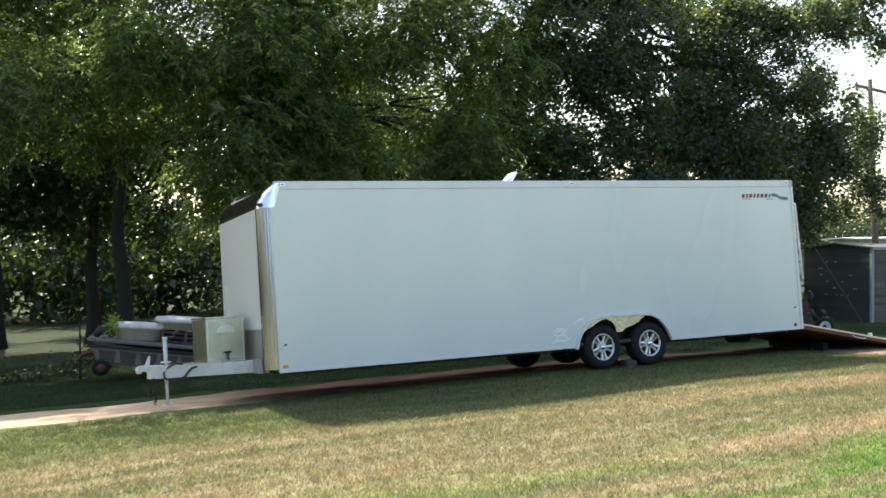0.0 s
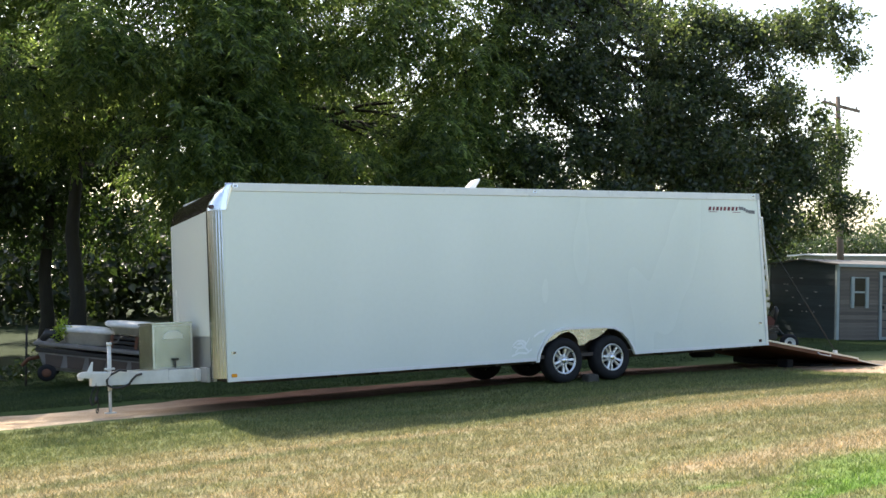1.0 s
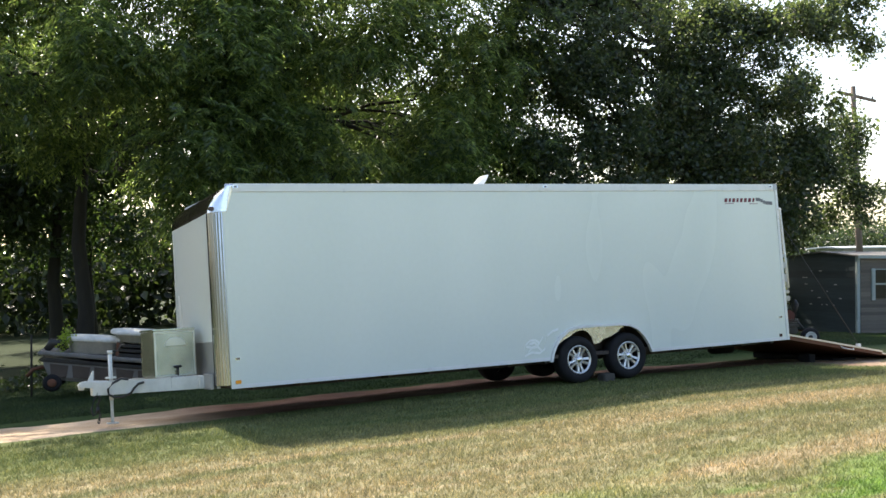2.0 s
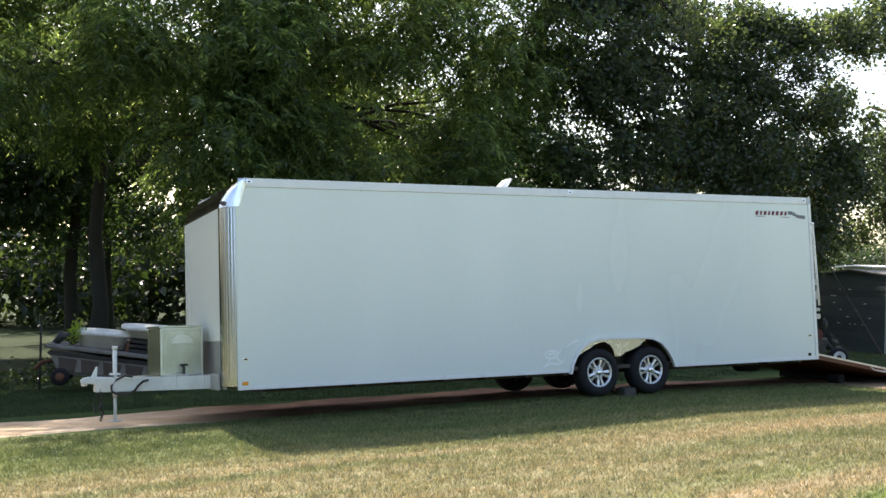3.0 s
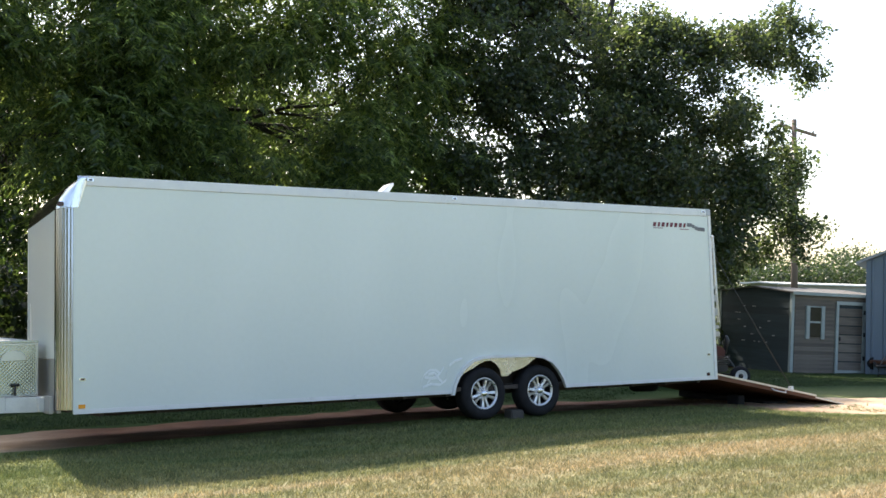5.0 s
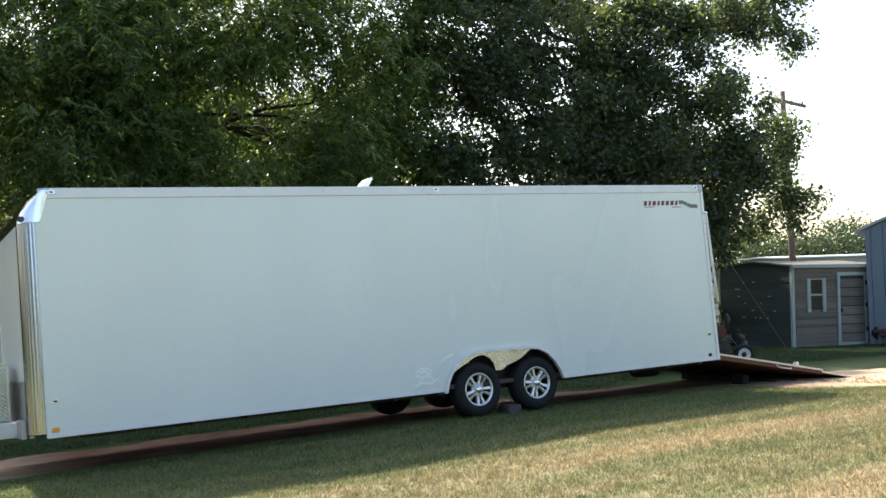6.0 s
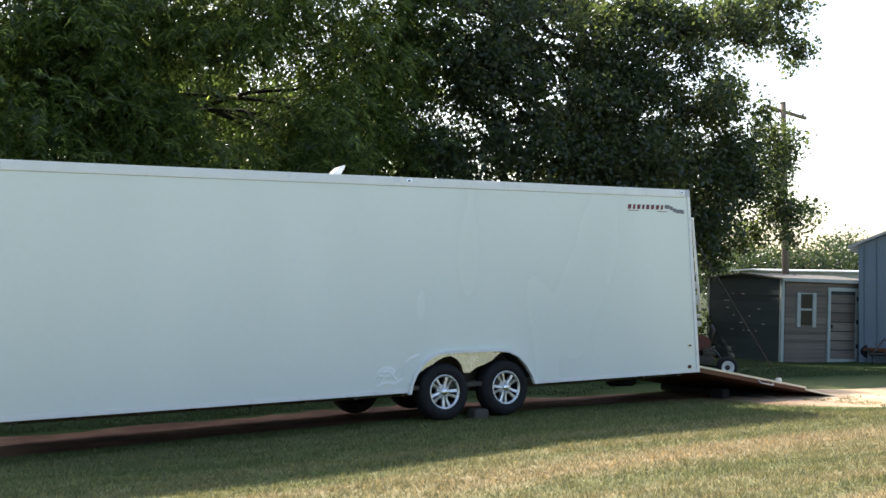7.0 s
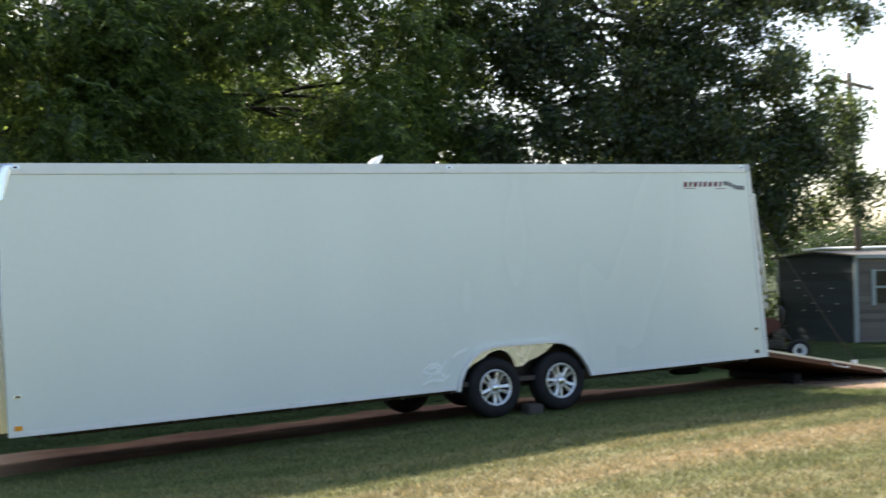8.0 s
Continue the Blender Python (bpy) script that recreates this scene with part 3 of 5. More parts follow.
        box(bm, x - 0.035, x + 0.035, -0.022, -0.010, 2.723, 2.755, 0.005)
        lamp = part("marker_lamp", bm, CAST, t, "small oval marker lamp in a chrome bezel")
        bm = bmesh.new()
        box(bm, x - 0.02, x + 0.02, -0.027, -0.0225, 2.73, 2.747, 0.002)
        part("lens", bm, LAMP, lamp)
    for x, z in ((-0.009, 0.641), (8.915, 0.651)):
        bm = bmesh.new()
        box(bm, x - 0.034, x + 0.034, -0.012, 0.004, z - 0.016, z + 0.016, 0.005)
        lamp = part("marker_lamp", bm, CAST, t, "small oval marker lamp in a chrome bezel")
        bm = bmesh.new()
        box(bm, x - 0.022, x + 0.022, -0.017, -0.0125, z - 0.009, z + 0.009, 0.002)
        part("lens", bm, LAMP, lamp)
    bm = bmesh.new()
    box(bm, -0.05, 0.02, -0.014, 0.002, 0.338, 0.38, 0.004)
    part("reflector", bm, AMBER, t, "amber reflector")
    bm = bmesh.new()
    box(bm, 8.866, 8.92, -0.014, 0.002, 0.341, 0.386, 0.004)
    part("reflector", bm, LAMP, t, "dark red square reflector")
    x = 7.945
    for k, w in enumerate((0.085, 0.07, 0.085, 0.07, 0.08, 0.085, 0.085, 0.07)):
        bm = bmesh.new()
        prism(bm, [(x, 2.497), (x + w - 0.032, 2.497), (x + w - 0.016, 2.558), (x + 0.016, 2.558)], "y", -0.004, 0.001)
        part("red_mark", bm, RED_MARK, t, "slanted dark red block mark")
        x += w + 0.003
    for k in range(14):
        a, row = k // 2, k % 2
        x0, z0 = 8.60 + 0.05 * a, 2.56 - 0.012 * a - 0.026 * ((a + row) % 2) + 0.01 * math.sin(a * 1.3)
        bm = bmesh.new()
        prism(bm, [(x0, z0 - 0.02), (x0 + 0.045, z0 - 0.026), (x0 + 0.055, z0), (x0 + 0.01, z0 + 0.006)], "y", -0.004, 0.001)
        part("grey_mark", bm, GREY_MARK, t, "grey chequer mark")
    for x0, x1, z0 in ((7.95, 8.13, 2.464), (8.46, 8.63, 2.457)):
        bm = bmesh.new()
        prism(bm, [(x0, z0 + 0.008), (x1, z0 + 0.008), (x1 + 0.005, z0 + 0.016), (x0 + 0.005, z0 + 0.016)], "y", -0.004, 0.001)
        part("red_mark", bm, RED_MARK, t)
    # pale bands in front of the wheel arch paint light thrown by the wheel
    for k, pts in enumerate(([(4.06, 0.43), (4.10, 0.51), (4.18, 0.57), (4.27, 0.57), (4.34, 0.52)], [(4.14, 0.41), (4.21, 0.47), (4.30, 0.47), (4.36, 0.42)], [(4.40, 0.45), (4.43, 0.53), (4.44, 0.59)], [(4.08, 0.36), (4.20, 0.40), (4.33, 0.385), (4.42, 0.44)], [(4.11, 0.49), (4.21, 0.465), (4.32, 0.51), (4.39, 0.60)], [(4.16, 0.52), (4.25, 0.535), (4.31, 0.47)], [(4.47, 0.62), (4.56, 0.67), (4.66, 0.70)])):
        bm = bmesh.new()
        band(bm, pts, [(x + 0.01, z + 0.03) for x, z in pts], -0.0025 - 0.0012 * k, 0.001)
        part("caustic_mark", bm, CAUSTIC, t, "faint painted caustic of reflected light")
    # open roof vent
    bm = bmesh.new()
    box(bm, 4.02, 4.30, 0.94, 1.20, HIGH, HIGH + 0.095, 0.01)
    vent = part("roof_vent", bm, TRIM, t)
    bm = bmesh.new()
    prism(bm, [(4.06, HIGH + 0.10), (4.09, HIGH + 0.15), (4.22, HIGH + 0.27), (4.285, HIGH + 0.292), (4.29, HIGH + 0.27), (4.17, HIGH + 0.09)], "y", 0.98, 1.16)
    bmesh.ops.bevel(bm, geom=list(bm.edges), offset=0.008, segments=1, affect="EDGES")
    part("vent_lid", bm, TRIM, vent, "white vent lid propped open")
    # lowered ramp door, hinged at the floor
    bm = bmesh.new()
    prism(bm, [(9.06, 0.360), (11.19, -0.052), (11.20, -0.12), (9.06, 0.285)], "y", 0.034, WIDE - 0.034)
    ramp = part("ramp_door", bm, RAMP_WOOD, t, "lowered plywood ramp door")
    for y in (0.03, WIDE - 0.07):
        bm = bmesh.new()
        prism(bm, [(9.06, 0.376), (11.21, -0.044), (11.21, -0.072), (9.06, 0.348)], "y", y - 0.004, y + 0.04)
        part("ramp_edge", bm, RAMP_EDGE, ramp, "bare metal ramp edge")
    bm = bmesh.new()
    prism(bm, [(11.205, -0.06), (11.90, -0.222), (11.91, -0.235), (11.205, -0.10)], "y", 0.1, WIDE - 0.1)
    part("ramp_flap", bm, RAMP_WOOD, ramp)
    bm = bmesh.new()
    prism(bm, [(11.20, -0.064), (11.91, -0.222), (11.91, -0.24), (11.20, -0.09)], "y", 0.075, 0.099)
    part("ramp_edge", bm, RAMP_EDGE, ramp, "bare metal flap edge")
    bm = bmesh.new()
    tube(bm, [(10.22, 0.03, 0.105), (10.25, -0.005, 0.065), (10.37, -0.012, 0.04), (10.49, -0.005, 0.02), (10.52, 0.03, 0.045)], 0.012, 6)
    part("ramp_handle", bm, RAMP_EDGE, ramp, "bent metal grab loop")
    for y in (0.08, WIDE - 0.08):
        bm = bmesh.new()
        tube(bm, [(9.06, y, 2.3), (10.70, y, 0.10)], 0.0065, 6)
        part("ramp_cable", bm, BLACK, t, "taut ramp cable")
        bm = bmesh.new()
        box(bm, 10.66, 10.74, y - 0.03, y + 0.03, 0.03, 0.11, 0.01)
        part("cable_lug", bm, TRIM, ramp)
    # latch bar and clutter on the rear frame
    bm = bmesh.new()
    tube(bm, [(9.085, -0.005, 2.375), (9.10, -0.005, 2.345), (9.125, -0.005, 1.66), (9.145, -0.005, 1.11)], 0.017, 8)
    tube(bm, [(9.04, -0.005, 2.375), (9.11, -0.005, 2.375)], 0.022, 8)
    part("latch_bar", bm, TRIM, t, "white latch bar standing along the rear post")
    for z, h in ((1.60, 0.05), (1.42, 0.10), (1.2, 0.13), (1.02, 0.05), (0.9, 0.08)):
        bm = bmesh.new()
        box(bm, 9.055, 9.13 + 0.035 * (z < 1.3), -0.012, 0.04, z, z + h, 0.012)
        part("latch_bracket", bm, GREY_PANEL, t, "dull latch bracket")
    # tail hitch gear below the rear
    bm = bmesh.new()
    lathe(bm, [(0.0, -0.09), (0.17, -0.09), (0.22, -0.05), (0.22, 0.05), (0.17, 0.09), (0.0, 0.09)], (0, 0, 0), 24)
    spare = part("spare_wheel", bm, RUBBER, t, "dark spare wheel slung under the floor")
    spare.matrix_local = pose(8.62, 1.1, LOW - 0.10, 90, 0, 0)
    return t


trailer = cargo_trailer()


def wheel_meshes():
    tyre, rim, spokes, nut = bmesh.new(), bmesh.new(), bmesh.new(), bmesh.new()
    lathe(tyre, [(0.192, 0.02), (0.205, -0.006), (0.25, -0.022), (0.29, -0.018), (0.318, 0.0), (0.330, 0.022), (0.334, 0.06), (0.335, 0.1), (0.334, 0.15), (0.328, 0.185), (0.30, 0.21), (0.23, 0.215), (0.192, 0.20)], (0, 0, 0), 48)
    lathe(rim, [(0.200, 0.03), (0.203, 0.004), (0.196, -0.004), (0.184, 0.002), (0.178, 0.03), (0.172, 0.09), (0.165, 0.16), (0.0, 0.165)], (0, 0, 0), 40)
    for k in range(5):
        for side in (-1, 1):
            a = 2 * math.pi * k / 5
            m = Matrix.Rotation(-a, 4, "Y")
            pts = [(0.03, 0.012 * side, 0.040), (0.10, 0.015 * side, 0.038), (0.186, 0.030 * side, 0.054)]
            ring = []
            for r, off, half in pts:
                depth = 0.018 if r < 0.15 else 0.012
                ring.append([spokes.verts.new(m @ Vector((r, y, off + z * side))) for z, y in ((-half * 0.15, depth), (half * 0.6, depth + 0.004), (half * 0.6, depth + 0.05), (-half * 0.15, depth + 0.05))])
            for p, q in zip(ring, ring[1:]):
                for i in range(4):
                    spokes.faces.new((p[i], p[(i + 1) % 4], q[(i + 1) % 4], q[i]))
            spokes.faces.new(ring[0])
            spokes.faces.new(ring[-1])
    lathe(nut, [(0.0, -0.012), (0.03, -0.012), (0.042, 0.0), (0.046, 0.02), (0.046, 0.06)], (0, 0, 0), 20)
    for k in range(5):
        a = 2 * math.pi * (k + 0.5) / 5
        lathe(nut, [(0.0, 0.004), (0.011, 0.006), (0.011, 0.07)], (0.066 * math.cos(a), 0, 0.066 * math.sin(a)), 8)
    lathe(spokes, [(0.0, 0.022), (0.085, 0.024), (0.09, 0.06)], (0, 0, 0), 24)
    return [mesh_of(b, nm, mt) for b, nm, mt in ((tyre, "tyre", RUBBER), (rim, "rim", ALLOY_DARK), (spokes, "spokes", ALLOY), (nut, "hub_cap", CAST))]


def wheels():
    tyre, rim, spokes, nut = wheel_meshes()
    lip = bmesh.new()
    lathe(lip, [(0.176, 0.012), (0.184, -0.002), (0.197, -0.009), (0.206, -0.002), (0.206, 0.02)], (0, 0, 0), 40)
    lip = mesh_of(lip, "rim_lip", ALLOY)
    for side in (0, 1):
        for k, x in enumerate(HUBS):
            hub = new("wheel", rim)
            tagged(hub, "alloy wheel with paired spokes and a black tyre")
            hub.parent = trailer
            y = 0.012 if side == 0 else WIDE - 0.012
            hub.matrix_local = pose(x, y, HUB_Z, 0, 22 * k + 50 * side + 10, 180 * side)
            for name, me, label in (("tyre", tyre, "black rubber tyre"), ("rim_lip", lip, "machined rim lip"), ("spokes", spokes, "bright machined spokes"), ("hub_cap", nut, "chrome hub cap and nuts")):
                p = new(name, me)
                p.parent = hub
                tagged(p, label)


wheels()


def tongue():
    """An A-frame of two rails to the coupler, with jack, chains and wiring."""
    t = trailer
    mid, tip = WIDE / 2 + 0.02, -1.50
    for s in (1, -1):
        bm = bmesh.new()
        a, b = Vector((-0.2, mid - 0.66 * s)), Vector((tip, mid - 0.05 * s))
        side = Vector((-(b - a).y, (b - a).x)).normalized() * 0.03
        prism(bm, [tuple(a + side), tuple(a - side), tuple(b - side), tuple(b + side)], "z", 0.292, 0.455)
        bmesh.ops.bevel(bm, geom=list(bm.edges), offset=0.006, segments=2, affect="EDGES")
        part("tongue_rail", bm, TONGUE_WHITE, t, "white painted steel tongue rail")
    bm = bmesh.new()
    box(bm, -0.34, -0.20, mid - 0.74, mid + 0.74, 0.30, 0.45, 0.006)
    part("tongue_crossbar", bm, TONGUE_WHITE, t)
    bm = bmesh.new()
    box(bm, NOSE - 0.05, NOSE - 0.004, 0.24, 0.56, 0.285, 0.47, 0.006)
    part("front_bracket", bm, GREY_PANEL, t, "dull grey corner bracket")
    # coupler: a tapered channel with a ball socket and a standing latch
    bm = bmesh.new()
    prism(bm, [(-1.68, 0.425), (-1.66, 0.46), (-1.60, 0.48), (-1.46, 0.475), (-1.30, 0.465), (-1.30, 0.35), (-1.48, 0.385), (-1.64, 0.405)], "y", mid - 0.05, mid + 0.05)
    bmesh.ops.bevel(bm, geom=list(bm.edges), offset=0.012, segments=2, affect="EDGES")
    cp = part("coupler", bm, TONGUE_WHITE, t, "white ball coupler")
    bm = bmesh.new()
    prism(bm, [(-1.555, 0.47), (-1.49, 0.60), (-1.475, 0.60), (-1.485, 0.47)], "y", mid - 0.012, mid + 0.012)
    part("coupler_latch", bm, TONGUE_WHITE, cp)
    bm = bmesh.new()
    lathe(bm, [(0.0, -0.035), (0.03, -0.032), (0.04, -0.01), (0.04, 0.02), (0.0, 0.03)], (0, 0, 0), 16)
    socket = part("ball_socket", bm, TONGUE_WHITE, cp)
    socket.matrix_local = pose(-1.63, mid, 0.405, 90, 0, 0)
    # jack: outer tube, inner post, foot, crank
    bm = bmesh.new()
    tube(bm, [(-1.268, mid, 0.80), (-1.27, mid, 0.22)], 0.026, 14)
    tube(bm, [(-1.268, mid, 0.80), (-1.268, mid, 0.84)], 0.034, 14)
    jack = part("jack", bm, TONGUE_WHITE, t, "white tongue jack standing on the dirt")
    bm = bmesh.new()
    tube(bm, [(-1.27, mid, 0.24), (-1.27, mid, -0.06)], 0.020, 12)
    part("jack_post", bm, TONGUE_WHITE, jack)
    bm = bmesh.new()
    box(bm, -1.335, -1.205, mid - 0.065, mid + 0.065, -0.072, -0.058, 0.003)
    part("jack_foot", bm, TONGUE_WHITE, jack)
    bm = bmesh.new()
    tube(bm, [(-1.24, mid, 0.825), (-1.17, mid - 0.02, 0.83), (-1.15, mid - 0.02, 0.86), (-1.13, mid - 0.03, 0.90)], 0.011, 8)
    tube(bm, [(-1.13, mid - 0.03, 0.895), (-1.08, mid - 0.03, 0.90)], 0.014, 8)
    part("jack_handle", bm, BLACK, jack)
    for z in (0.50, 0.30):
        bm = bmesh.new()
        box(bm, -1.33, -1.21, mid - 0.05, mid + 0.05, z - 0.012, z + 0.012, 0.004)
        part("jack_collar", bm, TONGUE_WHITE, jack)
    # wiring loop hung over the near rail, and the plug that dangles
    bm = bmesh.new()
    loop = [(x, 0.52 - (0.2 + x) * 0.469 - 0.02, z) for x, z in ((-1.12, 0.47), (-1.20, 0.485), (-1.29, 0.44), (-1.35, 0.365), (-1.345, 0.30), (-1.28, 0.262), (-1.18, 0.262), (-1.10, 0.30), (-1.06, 0.36), (-1.01, 0.41), (-0.95, 0.425))]
    tube(bm, loop, 0.015, 8)
    part("wiring_cable", bm, BLACK, t, "black wiring cable looped over the tongue")
    bm = bmesh.new()
    tube(bm, [(-1.44, mid - 0.08, 0.33), (-1.50, mid - 0.09, 0.25), (-1.54, mid - 0.10, 0.13), (-1.52, mid - 0.10, 0.05), (-1.47, mid - 0.10, 0.08)], 0.012, 8)
    tube(bm, [(-1.47, mid - 0.10, 0.08), (-1.455, mid - 0.10, 0.15)], 0.022, 8)
    part("wiring_plug", bm, BLACK, t, "black plug hanging on its lead")
    for k, y in enumerate((mid - 0.1, mid + 0.1)):
        bm = bmesh.new()
        for i in range(11):
            m = Matrix.Translation((-1.45 + 0.04 * k + 0.012 * math.sin(i), y, 0.31 - 0.034 * i)) @ Matrix.Rotation(radians(90 * (i % 2)), 4, "Z")
            ring = [m @ Vector((0.014 * math.cos(a), 0, 0.024 * math.sin(a))) for a in np.linspace(0, 2 * math.pi, 9)]
            tube(bm, ring, 0.005, 5, caps=False)
        part("safety_chain", bm, WIRE, t, "hanging steel safety chain")


tongue()


def toolbox():
    """Tread-plate box across the tongue, its front held by a pale frame."""
    t = thing("tool_box", "bright aluminium tread plate tool box on the trailer tongue", "tool box", trailer.matrix_world.copy())
    x0, x1, y0, y1, z0, z1 = -0.795, -0.275, 0.90, 1.62, 0.462, 1.035
    bm = bmesh.new()
    box(bm, x0, x1, y0, y1, z0, z1, 0.012)
    part("body", bm, TREAD, t)
    bm = bmesh.new()
    box(bm, x0 - 0.01, x1 + 0.01, y0 - 0.012, y1 + 0.01, z1 + 0.004, z1 + 0.03, 0.008)
    part("lid", bm, TREAD, t)
    for a, b, c, d in ((x0, x0 + 0.022, z0, z1), (x1 - 0.022, x1, z0, z1), (x0 + 0.023, x1 - 0.023, z1 - 0.02, z1), (x0 + 0.023, x1 - 0.023, z0, z0 + 0.02)):
        bm = bmesh.new()
        box(bm, a, b, y0 - 0.008, y0 - 0.0005, c, d, 0.002)
        part("edge_strip", bm, BOX_PLAIN, t, "plain bright edge strip")
    bm = bmesh.new()
    prism(bm, [(x0 + 0.13, 0.845), (x0 + 0.145, 0.90), (x0 + 0.20, 0.945), (x0 + 0.27, 0.96), (x0 + 0.34, 0.945), (x0 + 0.39, 0.90), (x0 + 0.405, 0.845)], "y", y0 - 0.012, y0 - 0.001)
    bmesh.ops.bevel(bm, geom=list(bm.edges), offset=0.004, segments=1, affect="EDGES")
    part("handle_recess", bm, BOX_PLAIN, t, "pressed bright handle recess")
    bm = bmesh.new()
    tube(bm, [(-0.52, 0.85, 0.43), (-0.52, 0.85, 0.585)], 0.012, 8)
    tube(bm, [(-0.565, 0.85, 0.585), (-0.475, 0.85, 0.585)], 0.014, 8)
    part("hold_down", bm, BLACK, t, "black hold-down bolt with a tee handle")
    bm = bmesh.new()
    box(bm, -0.64, -0.50, 0.755, 0.768, 0.32, 0.475, 0.003)
    part("bracket", bm, GREY_PANEL, t, "grey steel bracket")
    bm = bmesh.new()
    box(bm, -0.49, -0.30, 0.71, 0.72, 0.41, 0.458, 0.003)
    part("bracket", bm, GREY_PANEL, t, "grey steel bracket")
    return t


toolbox()


def block():
    bm = bmesh.new()
    box(bm, 5.40, 5.60, -0.13, 0.05, -0.05, 0.105, 0.014)
    ob = solid("wheel_chock", bm, CHOCK, "grey concrete block wedged between the trailer tyres", "chock")
    return ob


block()


# ---- buildings ----
def gz(x, y):
    return float(ground_z(x, y))


def slab(bm, y0, y1, eave, rise, thick, x0, x1):
    """A shallow gable roof of one thickness, ridge along x."""
    mid = (y0 + y1) / 2
    rows = [[bm.verts.new((x, y, z)) for y, z in ((y0, eave), (mid, eave + rise), (y1, eave), (y1, eave + thick), (mid, eave + rise + thick), (y0, eave + thick))] for x in (x0, x1)]
    a, b = rows
    for i in range(6):
        bm.faces.new((a[i], a[(i + 1) % 6], b[(i + 1) % 6], b[i]))
    for r in rows:
        bm.faces.new((r[0], r[1], r[4], r[5]))
        bm.faces.new((r[1], r[2], r[3], r[4]))


def shed():
    """The shed stands a little turned and leans with the slope."""
    t = thing("garden_shed", "weathered grey lap-sided garden shed with pale corner trim", "shed", pose(19.75, 8.02, 0, 0, 1.3, -13))
    X0, X1, Y0, Y1, Z0, Z1 = 0.0, 2.75, 0.0, 3.4, -0.41, 1.70
    bm = bmesh.new()
    box(bm, X0 + 0.03, X1 - 0.03, Y0 + 0.03, Y1 - 0.03, Z0, Z1)
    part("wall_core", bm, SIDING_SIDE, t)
    bm = bmesh.new()
    ridge = 0.13
    slab(bm, Y0 - 0.10, Y1 + 0.10, Z1, ridge, 0.035, X0 - 0.05, X1 + 0.05)
    part("roof", bm, SHED_ROOF, t, "pale low-pitched roof")
    bm = bmesh.new()
    box(bm, X0 - 0.052, X1 + 0.052, Y0 - 0.122, Y0 - 0.102, Z1 - 0.05, Z1 + 0.03, 0.004)
    part("fascia", bm, SHED_TRIM, t, "pale eave board")
    bm = bmesh.new()
    prism(bm, [(Y0, Z1 - 0.01), (Y1, Z1 - 0.01), ((Y0 + Y1) / 2, Z1 + ridge - 0.01)], "x", X0 + 0.004, X0 + 0.05)
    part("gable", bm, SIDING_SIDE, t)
    for x, y in ((X0 - 0.02, Y0 - 0.02), (X1 - 0.09, Y0 - 0.02), (X0 - 0.02, Y1 - 0.09)):
        bm = bmesh.new()
        box(bm, x, x + 0.09, y, y + 0.09, Z0, Z1, 0.004)
        part("corner_trim", bm, SHED_TRIM, t, "pale corner board")
    for k in range(3):
        bm = bmesh.new()
        box(bm, X0 + 0.1 + 1.2 * k, X0 + 0.3 + 1.2 * k, Y0 + 0.1, Y1 - 0.1, Z0 - 0.25, Z0 + 0.001)
        part("skid", bm, RUST, t, "dark support block")
    # window with narrow shutters
    bm = bmesh.new()
    box(bm, 0.53, 0.87, Y0 - 0.035, Y0 + 0.02, 0.58, 1.36)
    win = part("window", bm, GLASS_DARK, t, "dark sash window")
    for z0, z1 in ((0.935, 0.985), (1.345, 1.37)):
        bm = bmesh.new()
        box(bm, 0.525, 0.875, Y0 - 0.05, Y0 + 0.01, z0, z1, 0.004)
        part("sash", bm, SHED_TRIM, win)
    for x in (0.415, 0.875):
        bm = bmesh.new()
        box(bm, x, x + 0.11, Y0 - 0.055, Y0 + 0.01, 0.52, 1.38, 0.006)
        for k in range(9):
            box(bm, x + 0.02, x + 0.09, Y0 - 0.062, Y0 - 0.05, 0.57 + k * 0.085, 0.625 + k * 0.085, 0.003)
        part("shutter", bm, SHED_TRIM, win, "pale louvred shutter")
    # door in its frame
    bm = bmesh.new()
    box(bm, 1.35, 2.23, Y0 - 0.03, Y0 + 0.02, -0.38, 1.49)
    door = part("door", bm, SIDING_SIDE, t, "grey plank door in a pale frame")
    for x0, x1, z0, z1 in ((1.33, 1.415, -0.40, 1.53), (2.165, 2.25, -0.40, 1.53), (1.415, 2.165, 1.44, 1.53), (1.415, 2.165, -0.40, -0.27)):
        bm = bmesh.new()
        box(bm, x0, x1, Y0 - 0.06, Y0 - 0.005, z0, z1, 0.005)
        part("door_frame", bm, SHED_TRIM, door)
    for z in (0.0, 0.62, 1.2):
        bm = bmesh.new()
        box(bm, 2.18, 2.24, Y0 - 0.075, Y0 - 0.055, z, z + 0.11, 0.004)
        part("hinge", bm, BLACK, door)
    bm = bmesh.new()
    box(bm, 1.43, 1.465, Y0 - 0.09, Y0 - 0.03, 0.5, 0.60, 0.006)
    part("door_handle", bm, BLACK, door)
    # pale slivers on the side stand for sunlight shining through the board gaps
    r = random.Random(6)
    for k in range(16):
        y, z = r.uniform(0.5, 2.5), Z0 + 0.19 * r.randint(4, 9)
        bm = bmesh.new()
        w = r.uniform(0.05, 0.16)
        prism(bm, [(y, z), (y + w, z + 0.004), (y + w * 0.8, z + 0.018), (y + 0.01, z + 0.014)], "x", X0 - 0.016, X0 - 0.008)
        part("light_sliver", bm, FAR_ROOF, t, "pale sliver standing for sunlight between boards")
    return t, (X0, X1, Y0, Y1, Z0, Z1), door


